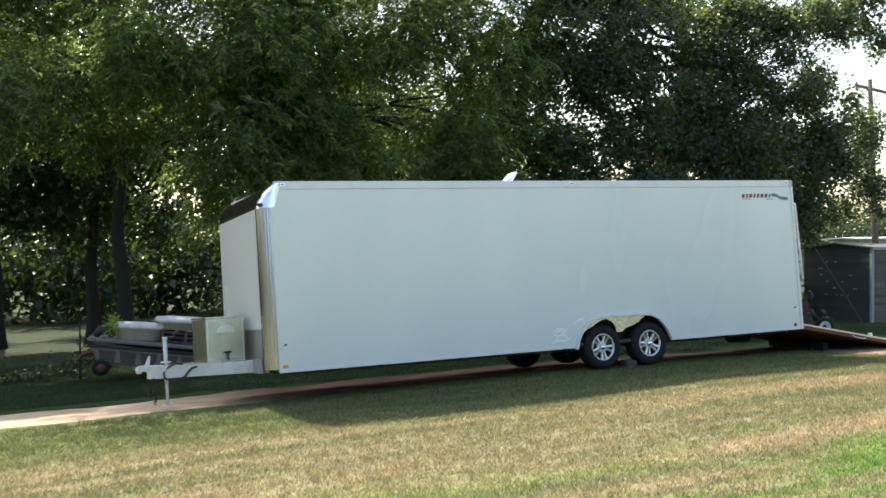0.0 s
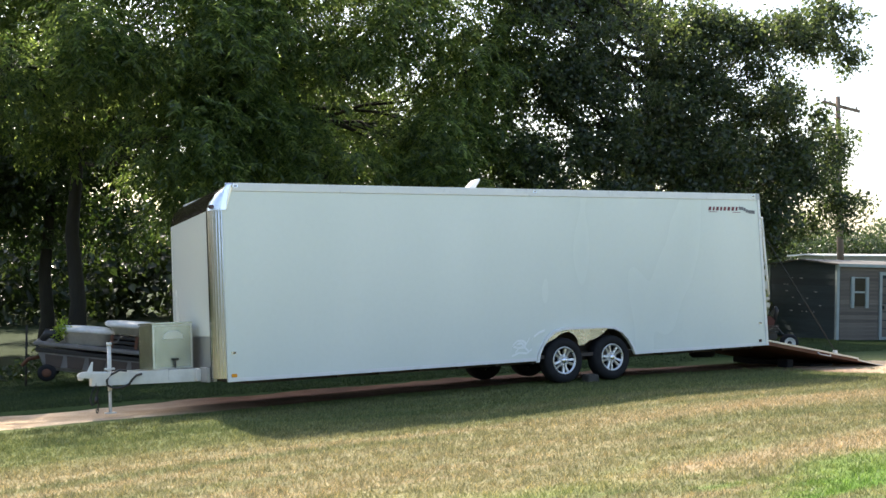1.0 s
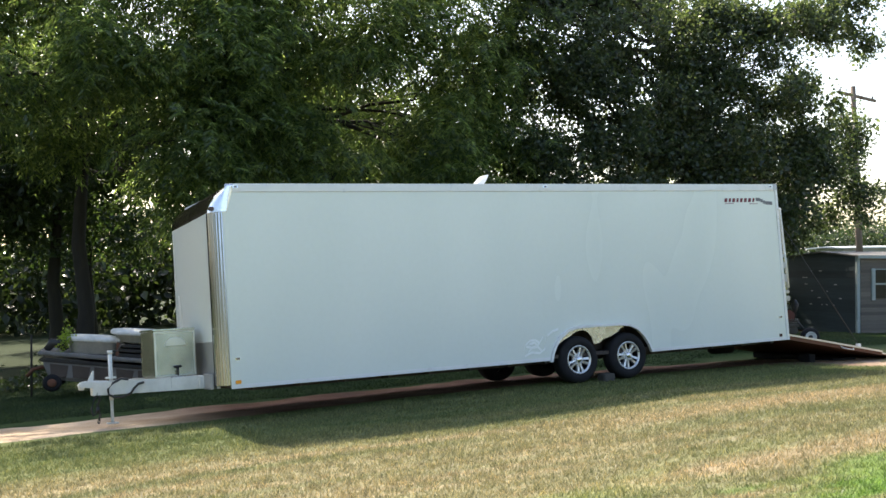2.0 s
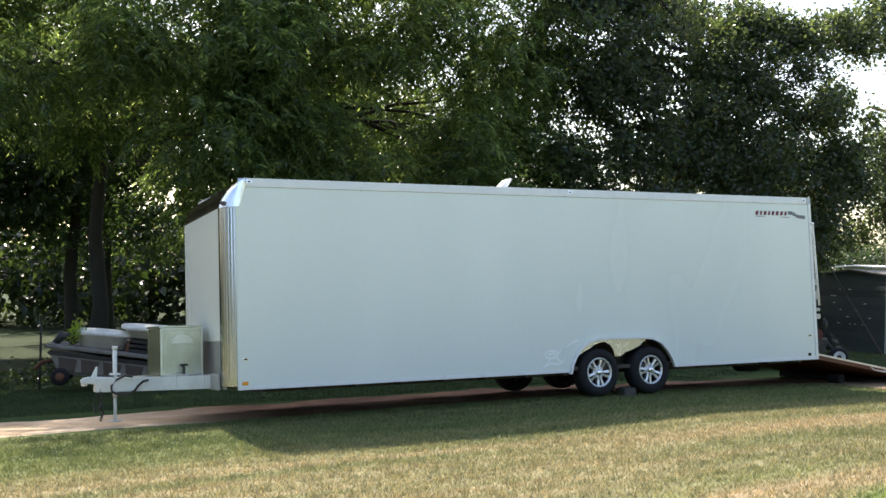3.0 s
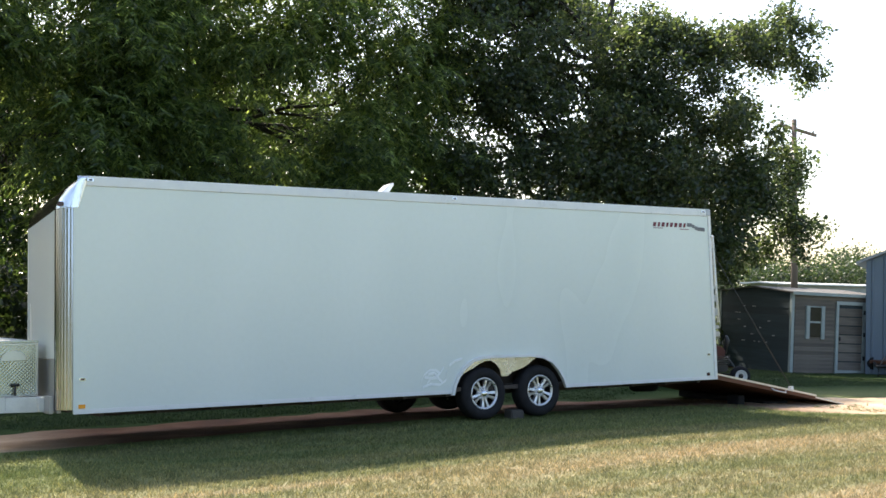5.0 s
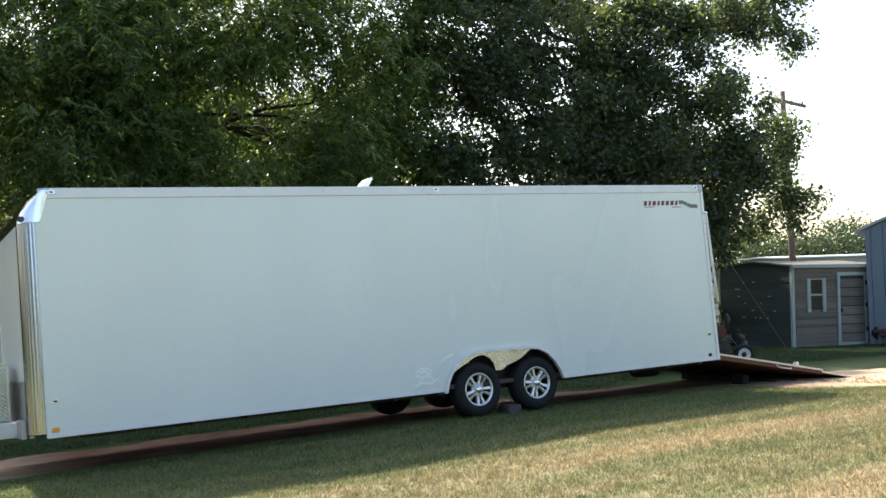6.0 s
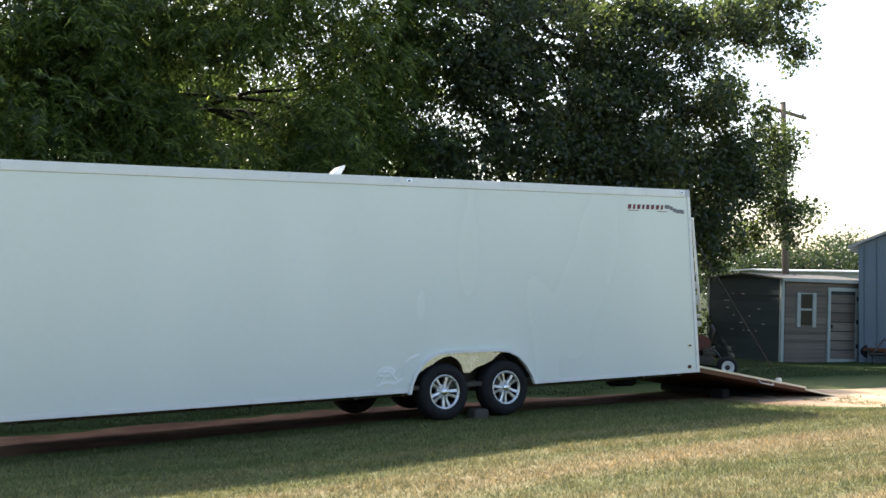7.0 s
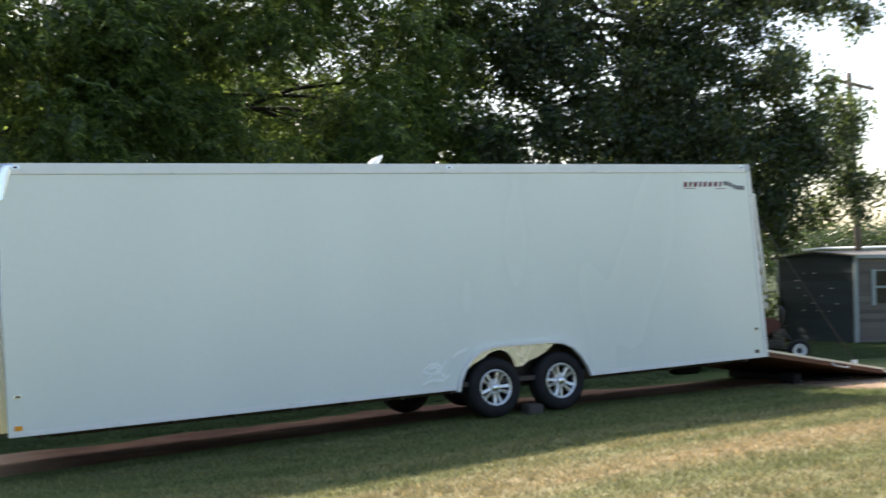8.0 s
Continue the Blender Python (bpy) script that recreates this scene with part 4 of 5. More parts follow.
def shed_boards(t, dims, door):
    """Lap siding, board by board."""
    X0, X1, Y0, Y1, Z0, Z1 = dims
    def board(length, high, along):
        bm = bmesh.new()
        out = [(-0.024, 0.0), (-0.010, high + 0.012), (0.03, high + 0.012), (0.03, 0.0)]
        if along == "x":
            prism(bm, out, "x", 0, length)
        else:
            prism(bm, out, "y", 0, length)
        return bm
    high = 0.104
    front = mesh_of(board(X1 - X0 - 0.2, high, "x"), "board", SIDING)
    for k in range(int((Z1 - Z0) / high)):
        b = new("board", front)
        b.parent = t
        b.location = (X0 + 0.095, Y0 + 0.012, Z0 + k * high)
    # side boards take a darker, bluer tone than the front ones
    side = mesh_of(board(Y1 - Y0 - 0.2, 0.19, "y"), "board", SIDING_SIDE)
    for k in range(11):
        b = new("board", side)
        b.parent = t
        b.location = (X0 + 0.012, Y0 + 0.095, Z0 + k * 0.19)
    plank = mesh_of(board(0.745, 0.196, "x"), "plank", SIDING)
    for k in range(7):
        b = new("plank", plank)
        b.parent = door
        b.location = (1.418, Y0 - 0.022, -0.265 + k * 0.235)


SHED = shed()


def barn():
    """Steel building with ribbed sheets; only its near corner comes into view."""
    t = thing("steel_barn", "blue grey ribbed steel barn with a low gable", "barn", pose(21.75, 7.25, 0, 0, 0, -54))
    X0, Y0, W, D = 0.0, 0.0, 8.0, 9.0
    z0, eave, slope = gz(21.75, 7.25) - 0.35, 2.58, 0.42
    outline = [(X0, z0), (X0 + W, z0), (X0 + W, eave), (X0 + W / 2, eave + slope * W / 2), (X0, eave)]
    bm = bmesh.new()
    prism(bm, outline, "y", Y0, Y0 + 0.12)
    bmesh.ops.triangulate(bm, faces=[f for f in bm.faces if len(f.verts) > 4])
    part("wall", bm, BARN_STEEL, t)
    bm = bmesh.new()
    box(bm, X0, X0 + 0.12, Y0 + 0.121, Y0 + D, z0, eave)
    part("wall", bm, BARN_STEEL, t)
    bm = bmesh.new()
    box(bm, X0 + W - 0.12, X0 + W, Y0 + 0.121, Y0 + D, z0, eave)
    part("wall", bm, BARN_STEEL, t)
    bm = bmesh.new()
    box(bm, X0 + 0.121, X0 + W - 0.121, Y0 + D - 0.12, Y0 + D, z0, eave)
    part("wall", bm, BARN_STEEL, t)
    rib = bmesh.new()
    prism(rib, [(-0.035, 0.002), (-0.015, -0.028), (0.015, -0.028), (0.035, 0.002)], "z", 0, 1.0)
    rib = mesh_of(rib, "rib", BARN_STEEL)
    for k in range(27):
        x = X0 + 0.12 + k * 0.3
        if x < X0 + W:
            r = new("rib", rib)
            r.parent = t
            top = eave + slope * min(x - X0, X0 + W - x) - 0.05
            r.location, r.scale = (x, Y0, z0), (1, 1, top - z0)
    bm = bmesh.new()
    box(bm, X0 - 0.03, X0 + 0.09, Y0 - 0.034, Y0 + 0.1, z0, eave, 0.006)
    part("corner_trim", bm, BARN_STEEL, t)
    for s in (0, 1):
        bm = bmesh.new()
        mid = X0 + W / 2
        far = X0 - 0.28 if s == 0 else X0 + W + 0.28
        lift = -0.28 * slope
        prism(bm, [(far, eave + lift + 0.02), (far, eave + lift + 0.09), (mid, eave + slope * W / 2 + 0.09), (mid, eave + slope * W / 2 + 0.02)], "y", Y0 - 0.18, Y0 + D + 0.18)
        part("roof", bm, BARN_ROOF, t)
    return t


barn()


def long_building():
    """Low white-roofed building behind the shed."""
    t = thing("long_building", "low pale metal building with a white roof", "building")
    x0, x1, y0, y1 = 30.7, 46.0, 18.4, 19.8
    z0, z1 = gz(x0, y0) - 0.3, 2.02
    bm = bmesh.new()
    box(bm, x0, x1, y0, y1, z0, z1)
    part("wall", bm, FAR_WALL, t)
    bm = bmesh.new()
    slab(bm, y0 - 0.3, y1 + 0.3, z1 - 0.02, 0.05, 0.05, x0 - 0.3, x1 + 0.3)
    part("roof", bm, FAR_ROOF, t)


long_building()


def utility_pole(x, y, top):
    t = thing("utility_pole", "leaning weathered wooden utility pole with a crossarm", "utility pole", pose(x, y, gz(x, y), 0, -1.2, 0))
    bm = bmesh.new()
    tube(bm, [(0, 0, -0.5), (0, 0, top * 0.5), (0, 0, top)], [0.15, 0.125, 0.095], 14)
    part("post", bm, POLE_WOOD, t)
    bm = bmesh.new()
    prism(bm, [(-0.70, top - 0.29), (-0.70, top - 0.18), (1.35, top - 0.47), (1.35, top - 0.58)], "y", 0.06, 0.16)
    arm = part("crossarm", bm, POLE_WOOD, t)
    for k in (-0.6, 1.2):
        bm = bmesh.new()
        tube(bm, [(k, 0.11, top - 0.30 - 0.14 * k), (k, 0.11, top - 0.22 - 0.14 * k), (k, 0.11, top - 0.17 - 0.14 * k)], [0.02, 0.045, 0.03], 8)
        part("insulator", bm, CONCRETE, arm)
    for s in (-1, 1):
        bm = bmesh.new()
        tube(bm, [(s * 0.55, 0.06, top - 0.38), (0, -0.1, top - 0.95)], 0.018, 6)
        part("brace", bm, RUST, t)
    bm = bmesh.new()
    tube(bm, [(0.2, 0.0, top - 2.55), (0.2, 0.0, top - 2.1)], 0.09, 10)
    part("bracket", bm, RUST, t)
    return t


# ---- rear yard things ----
def lawn_tractor():
    t = thing("lawn_tractor", "old dark red garden tractor with white wheel rims", "tractor", pose(12.05, 3.65, gz(12.05, 3.65), 0, 0, 186))
    bm = bmesh.new()
    prism(bm, [(-0.86, 0.50), (-0.90, 0.66), (-0.80, 0.74), (-0.3, 0.80), (-0.25, 0.52), (-0.3, 0.46)], "y", -0.17, 0.17)
    bmesh.ops.bevel(bm, geom=list(bm.edges), offset=0.03, segments=2, affect="EDGES")
    hood = part("hood", bm, RED_PAINT, t, "dark red sloping hood")
    for k in range(5):
        bm = bmesh.new()
        box(bm, -0.80 + 0.1 * k, -0.75 + 0.1 * k, -0.178, -0.166, 0.54, 0.68, 0.003)
        part("louvre", bm, BLACK, hood)
    for y in (-0.09, 0.09):
        bm = bmesh.new()
        tube(bm, [(-0.885, y, 0.64), (-0.905, y, 0.64)], 0.04, 12)
        part("headlight", bm, TUB, hood, "dull white headlight")
    bm = bmesh.new()
    box(bm, -1.0, -0.35, -0.15, 0.15, 0.24, 0.398, 0.03)
    engine = part("engine", bm, BLACK, t, "greasy black engine")
    for k in range(5):
        bm = bmesh.new()
        box(bm, -0.98, -0.62, -0.19, 0.19, 0.40 + 0.035 * k, 0.415 + 0.035 * k, 0.004)
        part("cooling_fin", bm, BLACK, engine)
    bm = bmesh.new()
    tube(bm, [(-0.92, 0.1, 0.58), (-0.98, 0.12, 0.86), (-0.94, 0.12, 0.95)], [0.03, 0.05, 0.02], 10)
    part("air_filter", bm, BLACK, engine)
    bm = bmesh.new()
    tube(bm, [(-1.0, -0.42, 0.19), (-1.0, 0.42, 0.19)], 0.025, 8)
    part("front_axle", bm, BLACK, t)
    bm = bmesh.new()
    tube(bm, [(-1.1, -0.2, 0.34), (-1.12, 0.0, 0.52), (-1.1, 0.2, 0.34)], 0.02, 8)
    part("bumper", bm, BLACK, t, "bent tube bumper")
    bm = bmesh.new()
    tube(bm, [(-0.75, -0.2, 0.5), (-0.75, -0.26, 0.52), (-0.75, -0.26, 1.05)], 0.022, 8)
    part("exhaust", bm, RUST, t, "rusty exhaust pipe")
    bm = bmesh.new()
    box(bm, -0.3, 0.75, -0.33, 0.33, 0.30, 0.42, 0.04)
    part("deck", bm, BLACK, t)
    bm = bmesh.new()
    for y in (-0.47, 0.47):
        pts = [(0.5 + 0.34 * math.cos(a), 0.27 + 0.34 * math.sin(a)) for a in np.linspace(0.15, math.pi - 0.15, 9)]
        prism(bm, pts + [(x * 0.96 + 0.02, z - 0.025) for x, z in pts[::-1]], "y", y - 0.12, y + 0.12)
    part("fender", bm, RED_PAINT, t, "dark red rear fenders")
    bm = bmesh.new()
    box(bm, 0.22, 0.70, -0.23, 0.23, 0.52, 0.62, 0.04)
    box(bm, 0.62, 0.72, -0.21, 0.21, 0.6, 0.95, 0.04)
    part("seat", bm, BLACK, t)
    bm = bmesh.new()
    tube(bm, [(-0.3, 0, 0.75), (-0.1, 0, 1.04)], 0.02, 8)
    ring = [(-0.1 + 0.07 * math.cos(a), 0.17 * math.sin(a), 1.04 + 0.12 * math.cos(a)) for a in np.linspace(0, 2 * math.pi, 17)]
    tube(bm, ring, 0.016, 6, caps=False)
    part("steering_wheel", bm, BLACK, t)
    for x, y, r, turn in ((-1.0, -0.42, 0.19, -34), (-1.0, 0.42, 0.19, -34), (0.5, -0.47, 0.27, 0), (0.5, 0.47, 0.27, 0)):
        bm = bmesh.new()
        lathe(bm, [(r * 0.55, -0.07), (r * 0.85, -0.08), (r * 0.97, -0.06), (r, -0.03), (r, 0.03), (r * 0.97, 0.06), (r * 0.85, 0.08), (r * 0.55, 0.07)], (0, 0, 0), 24)
        w = part("tyre", bm, RUBBER, t)
        w.matrix_local = pose(x, y, r, 0, 0, turn)
        bm = bmesh.new()
        lathe(bm, [(r * 0.26, -0.055), (r * 0.5, -0.06), (r * 0.58, -0.084), (r * 0.62, -0.078), (r * 0.62, 0.078), (r * 0.58, 0.084), (r * 0.5, 0.06), (r * 0.26, 0.055)], (0, 0, 0), 24)
        part("rim", bm, TRIM, w, "white painted rim")
        bm = bmesh.new()
        lathe(bm, [(0.0, -0.075), (r * 0.2, -0.07), (r * 0.28, -0.05), (r * 0.28, 0.05), (r * 0.2, 0.07), (0.0, 0.075)], (0, 0, 0), 16)
        part("hub", bm, BLACK, w, "dark hub")
    return t


lawn_tractor()


def parked_trailer():
    """A small rusty yard trailer, tongue and tyre in front of the barn."""
    x, y = 21.4, 6.4
    t = thing("yard_trailer", "small rusty yard trailer with a black tyre", "trailer", pose(x, y, gz(x, y), 0, 0, 12))
    bm = bmesh.new()
    box(bm, 0.35, 2.2, -0.5, 0.6, 0.28, 0.36, 0.01)
    part("bed", bm, RUST, t)
    bm = bmesh.new()
    tube(bm, [(0.4, -0.4, 0.3), (-0.45, 0.0, 0.25), (0.4, 0.5, 0.3)], 0.035, 8)
    tube(bm, [(-0.4, 0.0, 0.0), (-0.4, 0.0, 0.25), (0.0, -0.1, 0.62), (0.35, -0.35, 0.36)], 0.025, 8)
    part("tongue", bm, BLACK, t)
    for yy in (-0.58, 0.68):
        bm = bmesh.new()
        lathe(bm, [(0.0, -0.03), (0.12, -0.05), (0.22, -0.08), (0.26, -0.05), (0.26, 0.06), (0.22, 0.08), (0.0, 0.04)], (0.75, yy, 0.26), 24)
        part("tyre", bm, RUBBER, t)
    return t


parked_trailer()


def yard_gear():
    """A push mower with a bent handle and a pale can, between the ramp and the hedge."""
    x, y = 13.1, 4.9
    t = thing("push_mower", "dark push mower with a bent tube handle", "mower", pose(x, y, gz(x, y), 0, 0, 60))
    bm = bmesh.new()
    box(bm, -0.3, 0.3, -0.25, 0.25, 0.09, 0.2, 0.05)
    part("deck", bm, RED_PAINT, t)
    bm = bmesh.new()
    tube(bm, [(0, 0, 0.2), (0, 0, 0.34), (0, 0, 0.38)], [0.14, 0.15, 0.09], 16)
    part("engine", bm, BLACK, t)
    bm = bmesh.new()
    tube(bm, [(0.25, -0.2, 0.18), (0.6, -0.2, 0.6), (0.95, -0.2, 1.0), (0.95, 0.2, 1.0), (0.6, 0.2, 0.6), (0.25, 0.2, 0.18)], 0.013, 8)
    part("handle", bm, WIRE, t)
    for wx in (-0.27, 0.27):
        for wy in (-0.29, 0.29):
            bm = bmesh.new()
            lathe(bm, [(0.0, -0.02), (0.08, -0.02), (0.1, 0.0), (0.08, 0.02), (0.0, 0.02)], (wx, wy, 0.1), 16)
            part("wheel", bm, RUBBER, t)
    x, y = 12.5, 4.6
    bm = bmesh.new()
    z = gz(x, y)
    tube(bm, [(x, y, z), (x, y, z + 0.62), (x, y, z + 0.66), (x, y, z + 0.8)], [0.16, 0.16, 0.06, 0.06], 18)
    solid("gas_bottle", bm, TUB, "chalky pale gas bottle standing behind the ramp", "gas bottle")


yard_gear()


def ramp_props():
    """Short timbers and a low dolly under the ramp."""
    for x, y in ((9.9, 0.35),):
        bm = bmesh.new()
        z = gz(x, y)
        box(bm, x - 0.07, x + 0.07, y - 0.12, y + 0.12, z - 0.02, z + 0.15, 0.01)
        solid("ramp_support", bm, RUBBER, "dark timber block under the ramp", "block", group="ramp blocks")
    bm = bmesh.new()
    z = gz(10.7, 1.2)
    box(bm, 10.45, 11.0, 0.3, 2.2, z - 0.02, z + 0.08, 0.01)
    solid("ramp_support", bm, RUBBER, "dark timber block under the ramp", "block", group="ramp blocks")


ramp_props()


def cart():
    """A dark plastic garden wagon with two pale shallow tubs and odd gear on it."""
    x, y = 0.0, 7.1
    t = thing("garden_wagon", "faded dark grey garden wagon parked by the fence", "wagon", pose(x, y, gz(x, y) - 0.02, 0, 7, -14) @ Matrix.Diagonal((1.18, 1.1, 1.1, 1)))
    bm = bmesh.new()
    low = [(-1.05, 0.42), (-0.95, 0.20), (0.9, 0.18), (1.0, 0.28), (1.02, 0.50), (0.5, 0.52), (0.1, 0.50), (-0.6, 0.54), (-1.12, 0.58)]
    prism(bm, low, "y", -0.42, 0.42)
    bmesh.ops.bevel(bm, geom=list(bm.edges), offset=0.05, segments=2, affect="EDGES")
    bed = part("bed", bm, CART_DARK, t, "moulded dark bed")
    for k in range(6):
        bm = bmesh.new()
        prism(bm, [(-0.93 + 0.31 * k, 0.26), (-0.72 + 0.31 * k, 0.25), (-0.70 + 0.31 * k, 0.44), (-0.96 + 0.31 * k, 0.45)], "y", -0.442, -0.418)
        part("panel", bm, CART_BROWN, bed, "dusty brown sunken side panel")
    for z0, z1, grow, wear in ((0.47, 0.53, 0.0, BLACK), (0.575, 0.635, 0.03, CART_DARK)):
        bm = bmesh.new()
        box(bm, -1.12 - grow, 1.04, -0.45 - grow, 0.45 + grow, z0, z1, 0.02)
        part("rim", bm, wear, t, "worn rim")
    for wx in (-0.9, 0.72):
        for wy in (-0.44, 0.44):
            bm = bmesh.new()
            lathe(bm, [(0.05, -0.045), (0.1, -0.05), (0.135, -0.03), (0.135, 0.03), (0.1, 0.05), (0.05, 0.045)], (wx, wy, 0.155), 20)
            w = part("tyre", bm, RUBBER, t)
            bm = bmesh.new()
            lathe(bm, [(0.0, -0.06), (0.05, -0.062), (0.07, -0.045), (0.0, -0.03)], (wx, wy, 0.155), 16)
            part("hub", bm, RUST, w, "rusty wheel hub")
    bm = bmesh.new()
    tube(bm, [(-1.05, 0, 0.36), (-1.22, 0, 0.30), (-1.30, 0, 0.18)], 0.03, 8)
    part("drawbar", bm, RUST, t)
    bm = bmesh.new()
    tube(bm, [(-1.05, -0.2, 0.64), (-0.98, -0.2, 0.76), (-0.84, -0.2, 0.76), (-0.78, -0.2, 0.66)], [0.05, 0.08, 0.08, 0.05], 10)
    part("roller", bm, BLACK, t, "black end roller")
    for k, (cx, cz, r) in enumerate(((-0.40, 0.64, 0.40), (0.28, 0.88, 0.42))):
        bm = bmesh.new()
        rings = []
        for s, z in ((0.80, 0.0), (0.93, 0.19 - 0.08 * k), (1.06, 0.192 - 0.08 * k), (1.07, 0.235 - 0.08 * k), (1.0, 0.265 - 0.08 * k), (0.6, 0.285 - 0.08 * k)):
            rings.append([bm.verts.new((r * s * math.copysign(abs(math.cos(a)) ** 0.5, math.cos(a)), 0.78 * r * s * math.copysign(abs(math.sin(a)) ** 0.5, math.sin(a)), z)) for a in np.linspace(0, 2 * math.pi, 28, endpoint=False)])
        for p, q in zip(rings, rings[1:]):
            for i in range(28):
                f = bm.faces.new((p[i], p[(i + 1) % 28], q[(i + 1) % 28], q[i]))
                f.smooth = True
        bm.faces.new(rings[0][::-1])
        bm.faces.new(rings[-1])
        tub = solid("storage_tub", bm, TUB, "chalky pale oval tub with its lid on, on the wagon", "tub", group="tubs on the wagon")
        tub.matrix_world = t.matrix_world @ pose(cx, 0.0, cz, 0, -2, 10)
    # a dark crate carries the second tub
    crate = thing("plastic_crate", "dark slatted plastic crate on the wagon", "crate", t.matrix_world @ pose(0.3, 0.0, 0.64, 0, 0, 4))
    for k in range(3):
        bm = bmesh.new()
        box(bm, -0.38, 0.38, -0.3, 0.3, 0.0 + 0.075 * k, 0.05 + 0.075 * k, 0.01)
        part("slat", bm, BLACK, crate)
    for px, py in ((-0.36, -0.28), (0.36, -0.28), (-0.36, 0.28), (0.36, 0.28), (0.0, -0.28)):
        bm = bmesh.new()
        box(bm, px - 0.025, px + 0.025, py - 0.025, py + 0.025, 0.0, 0.218, 0.006)
        part("corner", bm, RUST, crate)
    # a weed growing at the first tub
    r = np.random.default_rng(4)
    p = r.normal(0, 1, (60, 3)) * [0.05, 0.06, 0.085] + [-0.80, -0.25, 0.84]
    at = np.array([t.matrix_world @ Vector(q) for q in p])
    v, f = rosettes(r, at, unit(r.normal(size=(60, 3)) + [0, 0, 0.6]), 0.05, 6, 0.03)
    tagged(new("weed", raw_mesh("weed", v, f, WEED)), "bright green weed growing beside a pale tub", "plant", kind="stuff")
    return t



def fence():
    t = thing("wire_fence", "thin wire fence on dark posts", "fence")
    xs = [-13.2, -10.2, -7.2, -4.2, -1.32, 1.9, 5.0, 8.0, 11.0]
    y = 7.9
    for x in xs:
        z = gz(x, y)
        bm = bmesh.new()
        tube(bm, [(x, y, z - 0.3), (x + 0.01, y, z + 1.12)], [0.022, 0.018], 8)
        part("post", bm, BARK, t)
    for h in (0.3, 0.55, 0.8, 1.04):
        bm = bmesh.new()
        pts = []
        for a, b in zip(xs, xs[1:]):
            pts += [(a, y - 0.03, gz(a, y) + h), ((a + b) / 2, y - 0.03, gz((a + b) / 2, y) + h - 0.02)]
        pts.append((xs[-1], y - 0.03, gz(xs[-1], y) + h))
        tube(bm, pts, 0.003, 5)
        part("wire", bm, WIRE, t)


fence()
utility_pole(30.9, 17.7, 9.2)


# ---- trees ----
def frames_of(way, roll):
    """Side and up vectors for many directions (n, 3)."""
    ref = np.where(np.abs(way[:, 2:3]) < 0.9, np.array([[0, 0, 1.0]]), np.array([[1.0, 0, 0]]))
    side = np.cross(way, ref)
    side /= np.linalg.norm(side, axis=1, keepdims=True)
    up = np.cross(side, way)
    c, s = np.cos(roll)[:, None], np.sin(roll)[:, None]
    return side * c + up * s, up * c - side * s


def leaf_blades(base, way, side, up, length, width, fold):
    """Pointed leaves, two triangles each, folded along the midrib."""
    n = len(base)
    mid = base + way * (length * 0.45)[:, None]
    lift = up * (width * fold)[:, None]
    v = np.stack([base, mid + side * (width / 2)[:, None] + lift, base + way * length[:, None] - up * (length * 0.08)[:, None], mid - side * (width / 2)[:, None] + lift], 1)
    f = (np.arange(n)[:, None, None] * 4 + np.array([[0, 1, 2], [0, 2, 3]])[None]).reshape(-1, 3)
    return v.reshape(-1, 3), f


def unit(v):
    return v / np.maximum(np.linalg.norm(v, axis=-1, keepdims=True), 1e-6)


def crown_points(rng, lobes, count, gap, bunch=1, loose=0.0):
    """Places for sprays of leaves: in bunches inside the lobes of a crown, thinner inside, with holes."""
    size = np.array([l[3] * l[4] * l[5] for l in lobes]) ** 0.72
    seeds = count * 3 // bunch
    pick = rng.choice(len(lobes), seeds, p=size / size.sum())
    L = np.array([l[:6] for l in lobes])[pick]
    d = unit(rng.normal(size=(seeds, 3)))
    r = rng.random(seeds) ** 0.42
    p = L[:, :3] + d * r[:, None] * L[:, 3:6]
    wob = np.array([noise.noise(Vector(q) * 0.85) + 0.6 * noise.noise(Vector(q) * 2.1 + Vector((7, 3, 1))) for q in p])
    keep = wob > gap
    p, d = p[keep][: count // bunch], d[keep][: count // bunch]
    if bunch > 1:
        own = rng.uniform(0.55, 1.35, len(p))[:, None]
        p, d, own = np.repeat(p, bunch, 0), np.repeat(d, bunch, 0), np.repeat(own, bunch, 0)
        out = rng.normal(0, 1, p.shape)
        p = p + out * loose * own * [1, 1, 0.75]
        d = unit(d * 0.5 + unit(out) * 0.8)
    return p, d


def fern_sprays(rng, p, d, scale=1.0):
    """Drooping compound leaves: leaflets in pairs along a bent stalk."""
    n = len(p)
    way = unit(d * [1, 1, 0.4] + rng.normal(0, 0.45, (n, 3)) + [0, 0, -0.35])
    side, up = frames_of(way, rng.uniform(-0.6, 0.6, n))
    long = scale * rng.uniform(0.30, 0.52, n)
    V, F, base = [], [], 0
    for k in range(6):
        for s in (-1, 1):
            u = (k + 0.6) / 6
            stalk = p + way * (long * u)[:, None] + np.array([0, 0, -1]) * (long * 0.35 * u * u)[:, None]
            lw = unit(side * s * 0.9 + way * 0.55 + np.array([0, 0, -0.45]) + rng.normal(0, 0.15, (n, 3)))
            ls, lu = frames_of(lw, rng.normal(0, 0.5, n))
            v, f = leaf_blades(stalk, lw, ls, lu, scale * rng.uniform(0.10, 0.17, n) * (1.1 - 0.3 * abs(u - 0.6)), scale * rng.uniform(0.032, 0.05, n), np.full(n, 0.25))
            V.append(v)
            F.append(f + base)
            base += len(v)
    return np.concatenate(V), np.concatenate(F)


